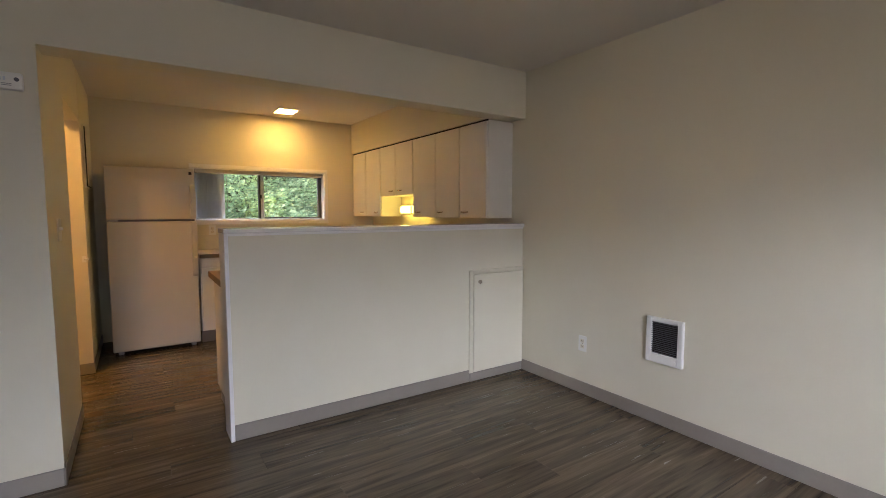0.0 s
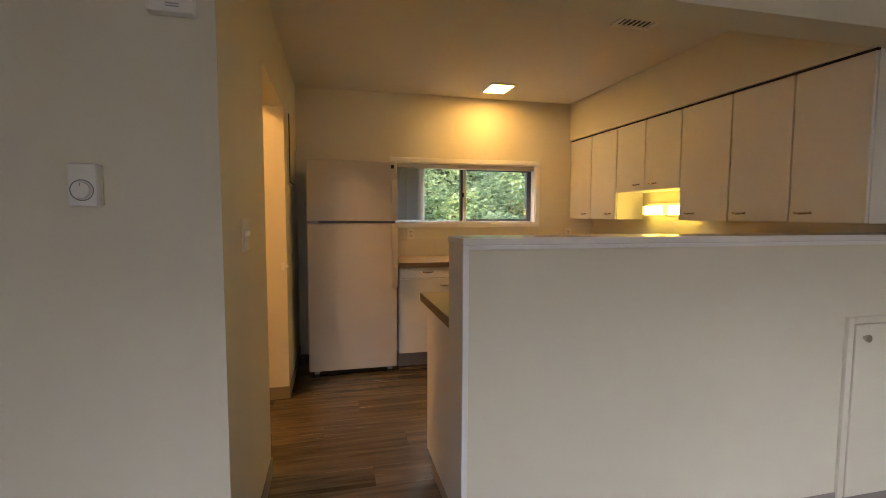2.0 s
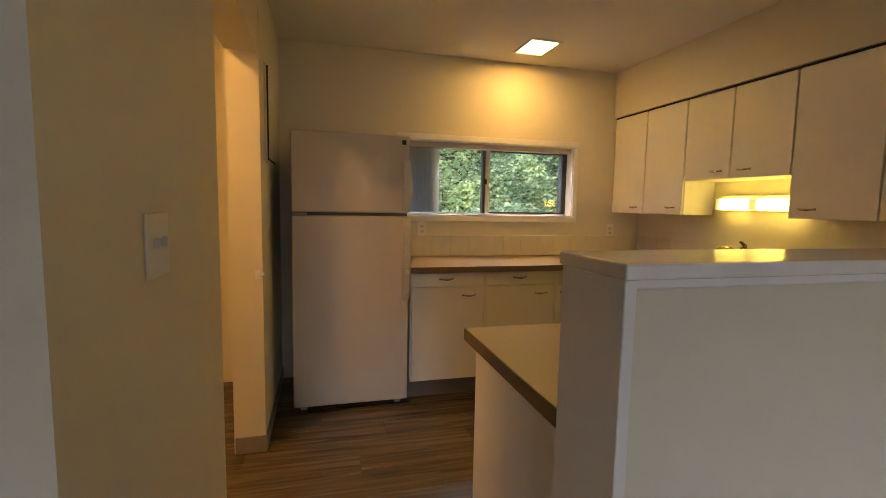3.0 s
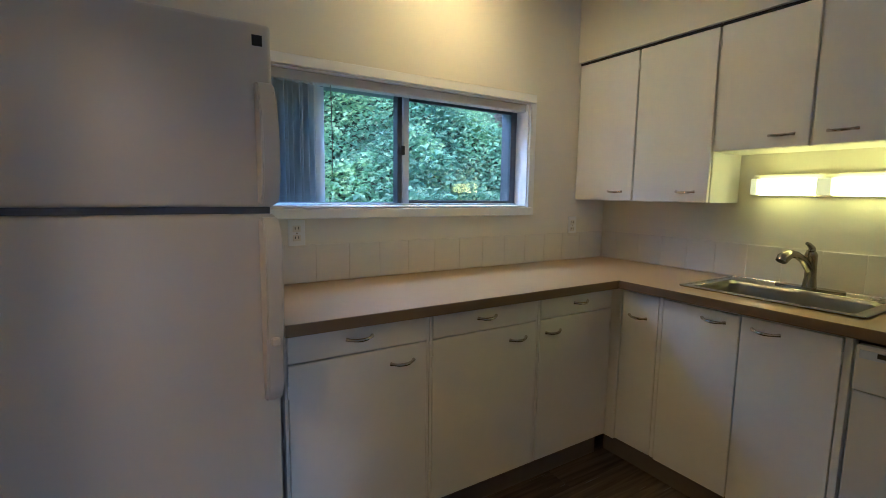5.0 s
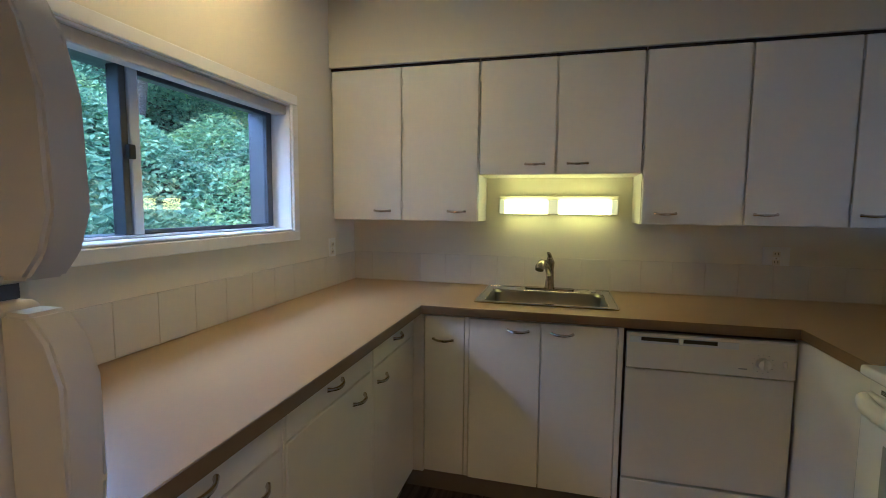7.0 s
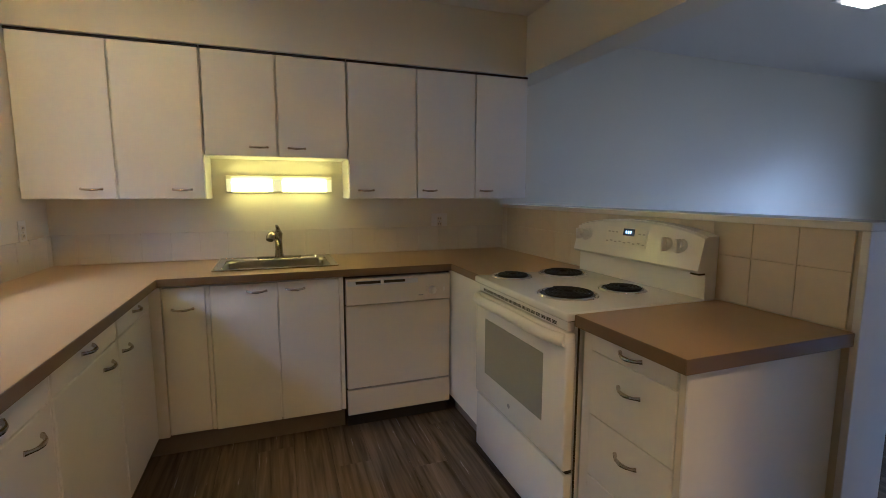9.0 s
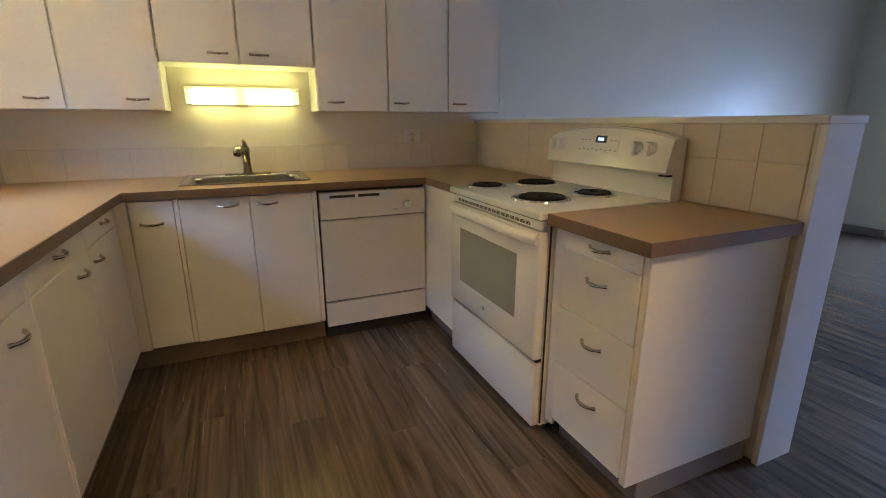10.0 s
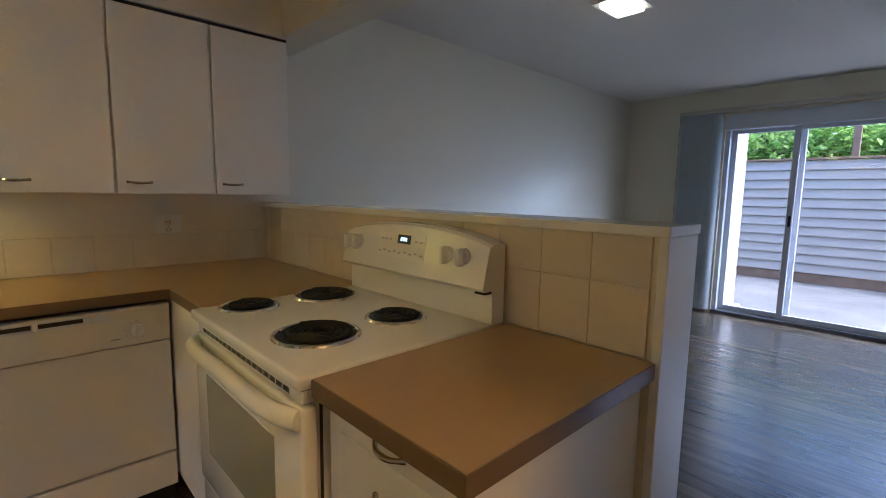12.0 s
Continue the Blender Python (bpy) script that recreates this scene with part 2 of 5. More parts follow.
def ring(bm, centre, major, minor, n=28, k=8):
    rows = []
    for i in range(n):
        a = 2 * math.pi * i / n
        rows.append([bm.verts.new((centre[0] + (major + minor * math.cos(2 * math.pi * j / k)) * math.cos(a), centre[1] + (major + minor * math.cos(2 * math.pi * j / k)) * math.sin(a), centre[2] + minor * math.sin(2 * math.pi * j / k))) for j in range(k)])
    for i in range(n):
        for j in range(k):
            bm.faces.new((rows[i][j], rows[(i + 1) % n][j], rows[(i + 1) % n][(j + 1) % k], rows[i][(j + 1) % k]))
    return bm


def prism(bm, outline, axis, a, b):
    """An outline in two axes drawn out along the third from a to b."""
    def at(p, h):
        return {"x": (h, p[0], p[1]), "y": (p[0], h, p[1]), "z": (p[0], p[1], h)}[axis]
    lo, hi = [bm.verts.new(at(p, a)) for p in outline], [bm.verts.new(at(p, b)) for p in outline]
    bm.faces.new(lo)
    bm.faces.new(hi[::-1])
    for i in range(len(lo)):
        j = (i + 1) % len(lo)
        bm.faces.new((lo[i], hi[i], hi[j], lo[j]))
    return bm


def mesh_of(name, bm, mat, smooth=False):
    bmesh.ops.recalc_face_normals(bm, faces=bm.faces)
    me = bpy.data.meshes.new(name)
    bm.to_mesh(me)
    bm.free()
    me.materials.append(mat)
    if smooth:
        me.shade_smooth()
        me.set_sharp_from_angle(angle=radians(40))
    return me


def part(name, bm, mat, parent, label="", smooth=False):
    bm.transform(Matrix.Translation(-ORG[parent]))
    ob = new(name, mesh_of(name, bm, mat, smooth))
    ob.parent = parent
    ORG[ob] = ORG[parent]
    return tagged(ob, label)


def thing(name, at, label, category, group="", kind=""):
    ob = new(name)
    ob.location = at
    ob.empty_display_size = 0.1
    ORG[ob] = Vector(at)
    return tagged(ob, label, category, group, kind)


def solo(name, bm, mat, at, label, category, group="", kind="", smooth=False):
    bm.transform(Matrix.Translation(-Vector(at)))
    ob = new(name, mesh_of(name, bm, mat, smooth))
    ob.location = at
    ORG[ob] = Vector(at)
    return tagged(ob, label, category, group, kind)


def structure(name, bm, mat, label, category):
    return solo(name, bm, mat, (0, 0, 0), label, category, kind="structure")


def piece(name, me, parent, at, label=""):
    ob = new(name, me)
    ob.parent = parent
    ob.location = Vector(at) - ORG[parent]
    return tagged(ob, label)


# ---- large structure ----
EAST, NORTH, SOUTH, WEST = 2.950, 6.045, -1.40, -2.6
CEILING, HEADER = 2.474, 2.10
HALF_S, HALF_N, HALF_END, HALF_TOP = 3.090, 3.268, 0.660, 1.242
JAMB = -0.090
WIN = (0.803, 2.274, 1.241, 1.824)
DOOR = (-1.85, 1.87, 0.02, 2.20)

floor = structure("floor", one_box(WEST - 0.2, EAST + 0.2, SOUTH - 0.2, NORTH + 0.25, -0.20, -0.006), DARK, "dark grey-brown wood-look vinyl plank floor", "floor")
LIGHT_X, LIGHT_Y = (1.615, 1.815), (5.515, 5.785)


def slab(xs, ys, z0, z1, solid):
    """One sheet of thickness made of the solid cells of a grid."""
    bm = bmesh.new()
    verts = {}

    def v(i, j, k):
        if (i, j, k) not in verts:
            verts[i, j, k] = bm.verts.new((xs[i], ys[j], (z0, z1)[k]))
        return verts[i, j, k]

    def full(i, j):
        return 0 <= i < len(xs) - 1 and 0 <= j < len(ys) - 1 and solid(i, j)

    for i in range(len(xs) - 1):
        for j in range(len(ys) - 1):
            if not full(i, j):
                continue
            for k in (0, 1):
                bm.faces.new((v(i, j, k), v(i + 1, j, k), v(i + 1, j + 1, k), v(i, j + 1, k)))
            for (di, dj), (a, c) in (((-1, 0), ((i, j), (i, j + 1))), ((1, 0), ((i + 1, j), (i + 1, j + 1))), ((0, -1), ((i, j), (i + 1, j))), ((0, 1), ((i, j + 1), (i + 1, j + 1)))):
                if not full(i + di, j + dj):
                    bm.faces.new((v(*a, 0), v(*c, 0), v(*c, 1), v(*a, 1)))
    return bm


ceiling = structure("ceiling", slab([WEST - 0.2, *LIGHT_X, EAST + 0.2], [SOUTH - 0.2, *LIGHT_Y, NORTH + 0.25], CEILING, CEILING + 0.2, lambda i, j: (i, j) != (1, 1)), CEIL, "cream painted lightly textured plaster ceiling", "ceiling")
structure("wall_east", one_box(EAST, EAST + 0.15, SOUTH - 0.2, NORTH + 0.25, -0.006, CEILING), WALL, "long plain cream painted wall", "wall")
bm = bmesh.new()
box(bm, WEST, WIN[0], NORTH, NORTH + 0.2, -0.006, CEILING)
box(bm, WIN[1], EAST, NORTH, NORTH + 0.2, -0.006, CEILING)
box(bm, WIN[0], WIN[1], NORTH, NORTH + 0.2, -0.006, WIN[2])
box(bm, WIN[0], WIN[1], NORTH, NORTH + 0.2, WIN[3], CEILING)
wall_north = structure("wall_north", bm, WALL, "cream painted kitchen wall with a wide window", "wall")
bm = bmesh.new()
box(bm, WEST, DOOR[0], SOUTH - 0.18, SOUTH, -0.006, CEILING)
box(bm, DOOR[1], EAST, SOUTH - 0.18, SOUTH, -0.006, CEILING)
box(bm, DOOR[0], DOOR[1], SOUTH - 0.18, SOUTH, DOOR[3], CEILING)
structure("wall_south", bm, WALL, "cream painted wall with a glass sliding door", "wall")
structure("wall_west", one_box(WEST - 0.15, WEST, SOUTH - 0.2, NORTH + 0.25, -0.006, CEILING), WALL, "plain cream painted wall", "wall")
structure("wall_living", one_box(WEST, JAMB, HALF_S, HALF_S + 0.15, -0.006, CEILING), WALL, "cream painted wall beside the kitchen opening", "wall")
structure("wall_header", one_box(JAMB, EAST, HALF_S, HALF_N, HEADER, CEILING), WALL, "cream painted header beam over the half wall", "wall")
structure("wall_soffit", one_box(2.655, EAST, HALF_N, NORTH, 2.096, CEILING), WALL, "cream painted soffit above the wall cabinets", "wall")
bm = bmesh.new()
box(bm, -0.245, JAMB, HALF_S + 0.15, 3.99, -0.006, CEILING)
box(bm, -0.245, -0.09, 4.985, NORTH, -0.006, CEILING)
box(bm, -0.245, -0.092, 3.99, 4.985, 2.06, CEILING)
wall_hall = structure("wall_hall", bm, WALL, "cream painted wall with an open doorway to a hall", "wall")
structure("wall_passage", one_box(-1.5, -1.35, HALF_S + 0.15, NORTH, -0.006, CEILING), WALL, "plain cream painted hall wall", "wall")
half_wall = structure("wall_half", one_box(HALF_END + 0.012, EAST, HALF_S + 0.012, HALF_N, -0.006, HALF_TOP - 0.026), WALL, "cream half wall between living room and kitchen", "wall")

# trim of the half wall
structure("trim_half_cap", one_box(HALF_END - 0.003, EAST, HALF_S - 0.006, HALF_N + 0.022, HALF_TOP - 0.026, HALF_TOP, bevel=0.004, segments=2), GLOSS_TRIM, "white painted cap along the half wall", "trim")
structure("trim_half_end", one_box(HALF_END, HALF_END + 0.022, HALF_S, HALF_N + 0.014, -0.006, HALF_TOP - 0.026, bevel=0.002), TRIM, "white painted board on the half wall's end", "trim")
structure("trim_half_rail", one_box(HALF_END + 0.022, EAST, HALF_S + 0.006, HALF_S + 0.012, HALF_TOP - 0.042, HALF_TOP - 0.026, bevel=0.002), TRIM, "narrow white strip under the half wall cap", "trim")

def baseboard(name, x0, x1, y0, y1, high=0.09):
    structure(name, one_box(x0, x1, y0, y1, 0.0, high, bevel=0.003), BASE, "taupe vinyl cove baseboard", "baseboard")


baseboard("baseboard_east", EAST - 0.008, EAST, SOUTH, HALF_S + 0.004)
baseboard("baseboard_half", HALF_END + 0.024, 2.392, HALF_S + 0.004, HALF_S + 0.012, 0.095)
baseboard("baseboard_half_door", 2.392, EAST - 0.008, HALF_S - 0.002, HALF_S + 0.012, 0.07)
baseboard("baseboard_living", WEST, JAMB, HALF_S - 0.008, HALF_S)
baseboard("baseboard_jamb", JAMB, JAMB + 0.008, HALF_S - 0.008, 3.99)
baseboard("baseboard_doorway", -0.24, -0.082, 4.977, 4.985)
baseboard("baseboard_fridge", -0.09, -0.082, 4.985, NORTH)
baseboard("baseboard_south", DOOR[1] + 0.06, EAST, SOUTH, SOUTH + 0.008)
baseboard("baseboard_south_west", WEST, DOOR[0] - 0.06, SOUTH, SOUTH + 0.008)


# ---- window and sliding door ----
def pane(name, parent, x0, x1, y, z0, z1):
    ob = part(name, one_box(x0, x1, y - 0.002, y + 0.002, z0, z1), GLASS, parent, "clear glass pane")
    ob.visible_shadow = False
    return ob


def kitchen_window():
    x0, x1, z0, z1 = WIN
    w = thing("window_1", (x0, NORTH, z0), "wide dark aluminium sliding window with white casing", "window", kind="structure")
    c = 0.045
    bm = bmesh.new()
    box(bm, x0 - c, x1 + c, NORTH - 0.016, NORTH - 0.001, z1 + 0.002, z1 + c + 0.002, bevel=0.003)
    box(bm, x0 - c, x1 + c, NORTH - 0.018, NORTH - 0.001, z0 - c, z0 - 0.001, bevel=0.003)
    box(bm, x0 - c, x0 - 0.001, NORTH - 0.016, NORTH - 0.001, z0, z1, bevel=0.003)
    box(bm, x1 + 0.001, x1 + c, NORTH - 0.016, NORTH - 0.001, z0, z1, bevel=0.003)
    part("casing", bm, TRIM, w, "white painted wooden casing")
    bm = bmesh.new()
    box(bm, x0, x0 + 0.006, NORTH - 0.002, NORTH + 0.10, z0, z1)
    box(bm, x1 - 0.006, x1, NORTH - 0.002, NORTH + 0.10, z0, z1)
    box(bm, x0 + 0.006, x1 - 0.006, NORTH - 0.002, NORTH + 0.10, z1 - 0.006, z1)
    part("reveal", bm, TRIM, w, "white painted reveal")
    part("window_sill", one_box(x0 + 0.006, x1 - 0.006, NORTH - 0.012, NORTH + 0.10, z0, z0 + 0.010, bevel=0.003), TRIM, w, "white painted sill")
    y = NORTH + 0.12
    bm = bmesh.new()
    box(bm, x0, x1, y - 0.025, y + 0.082, z1 - 0.035, z1, bevel=0.002)
    box(bm, x0, x1, y - 0.025, y + 0.082, z0, z0 + 0.022, bevel=0.002)
    box(bm, x0, x0 + 0.03, y - 0.025, y + 0.082, z0 + 0.022, z1 - 0.035, bevel=0.002)
    box(bm, x1 - 0.03, x1, y - 0.025, y + 0.082, z0 + 0.022, z1 - 0.035, bevel=0.002)
    part("window_frame", bm, ALUMINIUM, w, "dark aluminium frame")
    part("track", one_box(x0 + 0.006, x1 - 0.006, NORTH + 0.080, y - 0.026, z0 + 0.010, z0 + 0.020, bevel=0.002), PALE_ALUMINIUM, w, "pale metal sliding track")
    mid = 1.515
    part("mullion", one_box(mid - 0.020, mid + 0.004, y - 0.032, y + 0.02, z0 + 0.02, z1 - 0.035, bevel=0.002), ALUMINIUM, w, "dark meeting stile")
    part("sash_stile", one_box(mid + 0.005, mid + 0.040, y - 0.040, y + 0.005, z0 + 0.02, z1 - 0.035, bevel=0.003), PALE_ALUMINIUM, w, "pale aluminium sash stile")
    bm = bmesh.new()
    box(bm, mid + 0.041, x1 - 0.05, y - 0.030, y - 0.006, z0 + 0.022, z0 + 0.036, bevel=0.002)
    box(bm, x1 - 0.05, x1 - 0.031, y - 0.030, y - 0.006, z0 + 0.022, z1 - 0.036, bevel=0.002)
    box(bm, mid + 0.041, x1 - 0.05, y - 0.030, y - 0.006, z1 - 0.056, z1 - 0.036, bevel=0.002)
    part("sash", bm, ALUMINIUM, w, "dark aluminium sliding sash")
    latch = part("latch", one_box(mid - 0.012, mid + 0.012, y - 0.052, y - 0.033, 1.50, 1.545, bevel=0.003), BLACK, w, "small black latch")
    pane("pane", w, x0 + 0.03, mid - 0.02, y + 0.012, z0 + 0.022, z1 - 0.035)
    pane("pane", w, mid + 0.04, x1 - 0.05, y - 0.018, z0 + 0.036, z1 - 0.056)
    return w


kitchen_window()


def slat_mesh(name, width, high):
    bm = bmesh.new()
    n = 5
    top, low = [], []
    for i in range(n):
        u = (i / (n - 1) - 0.5)
        low.append((u * width, 0.012 * (1 - 4 * u * u)))
    outline = low + [(x, y + 0.0015) for x, y in low[::-1]]
    prism(bm, outline, "z", -high, 0)
    return mesh_of(name, bm, BLIND, True)


def vertical_blind(name, x0, x1, y, top, high, spread, count, label, rail=(0.04, 0.03)):
    b = thing(name, (x0, y, top), label, "blinds")
    part("headrail", one_box(x0, x1, y - 0.03, y + rail[0] - 0.03, top - rail[1], top, bevel=0.004), HEADRAIL, b, "beige metal headrail")
    me = slat_mesh("slat", 0.088, high)
    for i in range(count):
        s = piece("slat", me, b, (spread[0] + (spread[1] - spread[0]) * i / max(1, count - 1), y - 0.012, top - rail[1] - 0.004))
        s.rotation_euler = (0, 0, radians(40 + 8 * math.sin(i * 2.3)))
    cord = bmesh.new()
    tube(cord, [(spread[1] + 0.05, y - 0.02, top - rail[1]), (spread[1] + 0.055, y - 0.022, top - rail[1] - high * 0.5), (spread[1] + 0.05, y - 0.02, top - rail[1] - high * 0.82)], 0.0022, 6)
    part("wand", cord, TIMBER_WAND, b, "thin brownish wand")
    return b


vertical_blind("vertical_blind", WIN[0] + 0.01, WIN[1] - 0.01, NORTH + 0.040, WIN[3] - 0.007, 0.505, (0.835, 1.085), 13, "pale vertical blinds drawn to one side of the window", rail=(0.055, 0.042))


def sliding_door():
    x0, x1, z0, z1 = DOOR
    d = thing("door_sliding", (x0, SOUTH, 0.0), "white aluminium sliding patio door with glass panels", "door", kind="structure")
    y = SOUTH - 0.09
    bm = bmesh.new()
    box(bm, x0, x1, y - 0.06, y + 0.095, z1 - 0.16, z1, bevel=0.004)
    box(bm, x0, x0 + 0.045, y - 0.06, y + 0.06, z0 + 0.02, z1 - 0.16, bevel=0.003)
    box(bm, x1 - 0.045, x1, y - 0.06, y + 0.06, z0 + 0.02, z1 - 0.16, bevel=0.003)
    part("door_frame", bm, PALE_ALUMINIUM, d, "white aluminium frame")
    part("threshold", one_box(x0, x1, SOUTH - 0.16, SOUTH + 0.012, -0.006, 0.04, bevel=0.004), ALUMINIUM, d, "dark metal threshold track")
    mid = 1.20
    for name, a, b, yy in (("fixed_panel", mid - 0.04, x1 - 0.045, y - 0.025), ("sliding_panel", 0.02, mid + 0.06, y + 0.025), ("fixed_panel", -0.94, 0.06, y - 0.025), ("fixed_panel", x0 + 0.045, -0.90, y + 0.025)):
        bm = bmesh.new()
        box(bm, a, a + 0.055, yy - 0.018, yy + 0.018, z0 + 0.022, z1 - 0.162, bevel=0.003)
        box(bm, b - 0.055, b, yy - 0.018, yy + 0.018, z0 + 0.022, z1 - 0.162, bevel=0.003)
        box(bm, a + 0.055, b - 0.055, yy - 0.018, yy + 0.018, z0 + 0.022, z0 + 0.075, bevel=0.003)
        box(bm, a + 0.055, b - 0.055, yy - 0.018, yy + 0.018, z1 - 0.20, z1 - 0.162, bevel=0.003)
        p = part(name, bm, PALE_ALUMINIUM, d, "white aluminium panel frame")
        pane("pane", p, a + 0.055, b - 0.055, yy, z0 + 0.075, z1 - 0.20)
    part("pull", one_box(mid + 0.015, mid + 0.04, y + 0.044, y + 0.06, 1.02, 1.13, bevel=0.003), BLACK, d, "black pull handle")
    return d


sliding_door()
vertical_blind("vertical_blind", -2.0, 2.33, SOUTH + 0.06, 2.265, 2.18, (1.92, 2.28), 18, "grey-blue vertical blinds stacked beside the patio door", rail=(0.05, 0.045))


# ---- lamps of the place ----
def downlight():
    (x0, x1), (y0, y1) = LIGHT_X, LIGHT_Y
    l = thing("ceiling_light", (1.715, 5.65, CEILING), "square recessed ceiling light, switched on, above the sink counter", "ceiling light")
    bm = bmesh.new()
    box(bm, x0 - 0.02, x1 + 0.02, y0 - 0.02, y0, CEILING - 0.012, CEILING, bevel=0.003)
    box(bm, x0 - 0.02, x1 + 0.02, y1, y1 + 0.02, CEILING - 0.012, CEILING, bevel=0.003)
    box(bm, x0 - 0.02, x0, y0, y1, CEILING - 0.012, CEILING, bevel=0.003)
    box(bm, x1, x1 + 0.02, y0, y1, CEILING - 0.012, CEILING, bevel=0.003)
    part("frame", bm, TRIM, l, "white metal frame")
    part("lens", one_box(x0 + 0.002, x1 - 0.002, y0 + 0.002, y1 - 0.002, CEILING - 0.005, CEILING + 0.010), LAMP_WARM, l, "glowing warm lens")


def living_light():
    x, y = 1.668, 1.555
    l = thing("ceiling_light", (x, y, CEILING), "small square ceiling light, switched on, in the living room", "ceiling light")
    bm = bmesh.new()
    prism(bm, [(x - 0.13, y - 0.14), (x + 0.13, y - 0.14), (x + 0.13, y + 0.14), (x - 0.13, y + 0.14)], "z", CEILING - 0.012, CEILING)
    part("plate", bm, TRIM, l, "white mounting plate")
    bm = one_box(x - 0.088, x + 0.088, y - 0.115, y + 0.115, CEILING - 0.035, CEILING - 0.012, bevel=0.008, segments=2)
    part("lens", bm, LAMP_LIVING, l, "glowing pale lens")


def sink_light():
    l = thing("strip_light", (EAST, 4.83, 1.37), "two-lamp strip light, glowing yellow, under the short cabinets", "wall light")
    part("housing", one_box(EAST - 0.028, EAST, 4.520, 5.150, 1.322, 1.424, bevel=0.006, segments=2), WALL, l, "cream painted metal back pan")
    for a, b in ((4.562, 4.828), (4.884, 5.113)):
        part("diffuser", one_box(EAST - 0.075, EAST - 0.029, a, b, 1.325, 1.403, bevel=0.012, segments=3), LAMP_SINK, l, "glowing ribbed plastic diffuser")
    part("bracket", one_box(EAST - 0.073, EAST - 0.029, 4.829, 4.883, 1.328, 1.402, bevel=0.003), SINK_PLASTIC_GLOW, l, "centre bracket glowing dimly for lamp light through its plastic")
    for a, b in ((4.530, 4.561), (5.114, 5.142)):
        part("end_cap", one_box(EAST - 0.073, EAST - 0.029, a, b, 1.326, 1.403, bevel=0.005, segments=2), SINK_PLASTIC_GLOW, l, "end cap glowing dimly for lamp light through its plastic")


def hall_light():
    x, y = -0.80, 4.25
    l = thing("ceiling_light", (x, y, CEILING), "round warm ceiling light, switched on, in the hall", "ceiling light")
    bm = bmesh.new()
    rod(bm, (x, y, CEILING - 0.02), (x, y, CEILING), 0.13, n=28)
    part("plate", bm, TRIM, l, "white mounting plate", True)
    bm = bmesh.new()
    rod(bm, (x, y, CEILING - 0.07), (x, y, CEILING - 0.02), 0.08, 0.12, n=28)
    part("lens", bm, LAMP_HALL, l, "glowing warm lens", True)


hall_light()
downlight()
living_light()
sink_light()


# ---- kitchen cabinets ----
def pull(parent, centre, facing, length=0.092, bow=0.020, upright=False):
    """An arched bar handle with two feet; facing is the way out of the door."""
    f = Vector(facing)
    s = Vector((0, 0, 1)) if upright else Vector((-f.y, f.x, 0))
    bm = bmesh.new()
    pts, rad = [], []
    for i in range(9):
        u = i / 8 * 2 - 1
        out = bow * (1 - abs(u) ** 2.6) + 0.001
        pts.append(Vector(centre) + s * (u * length / 2) + f * out + Vector((0, 0, -0.004 * (1 - u * u))))
        rad.append(0.0066 - 0.0018 * abs(u) if abs(u) < 0.95 else 0.0075)
    tube(bm, pts, rad, 8)
    return part("handle", bm, NICKEL, parent, "brushed metal arched pull", True)


def front(name, unit, x0, x1, y0, y1, z0, z1, handle=None, facing=None):
    d = part(name, one_box(x0, x1, y0, y1, z0, z1, bevel=0.0025), CABINET, unit)
    if handle:
        pull(d, handle, facing)
    return d


def hinge(parent, x, y, z):
    bm = bmesh.new()
    rod(bm, (x, y, z - 0.022), (x, y, z + 0.022), 0.0035, n=8)
    return part("hinge", bm, CABINET, parent, "painted hinge knuckle", True)


UP_FACE, UP_LOW, UP_TOP = 2.668, 1.286, 2.080


def wall_unit(y0, y1, low, doors, handles, label):
    u = thing("wall_cabinet", (EAST, (y0 + y1) / 2, low), label, "cabinet", "wall cabinets over the counter")
    part("body", one_box(UP_FACE + 0.019, EAST - 0.001, y0 + 0.001, y1 - 0.001, low, UP_TOP + 0.010, bevel=0.0015), CABINET, u)
    part("gap_strip", one_box(UP_FACE + 0.004, UP_FACE + 0.0185, y0 + 0.002, y1 - 0.002, UP_TOP + 0.003, UP_TOP + 0.014), DARK, u, "dark gap above the doors")
    for (a, b), h in zip(doors, handles):
        d = front("door", u, UP_FACE, UP_FACE + 0.018, a + 0.005, b - 0.005, low + 0.001, UP_TOP, (UP_FACE, h, low + 0.052), (-1, 0, 0))
        side = b - 0.002 if h < (a + b) / 2 else a + 0.002
        for z in (low + 0.08, UP_TOP - 0.08):
            hinge(d, UP_FACE - 0.001, side, z)
    return u


wall_unit(5.225, 6.042, UP_LOW, [(5.635, 6.040), (5.225, 5.635)], [5.745, 5.337], "white painted double-door wall cabinet beside the window")
wall_unit(4.455, 5.223, 1.522, [(4.846, 5.223), (4.455, 4.846)], [4.946, 4.744], "short white double-door wall cabinet above the sink")
wall_unit(3.240, 4.453, UP_LOW, [(4.026, 4.453), (3.625, 4.026), (3.240, 3.625)], [4.347, 3.939, 3.542], "white painted three-door wall cabinet over the dishwasher")

FACE_N, FACE_E = 5.450, 2.327
LOW, TOP = 0.125, 0.873


def base_unit(at, label):
    return thing("base_cabinet", at, label, "cabinet", "base cabinets")


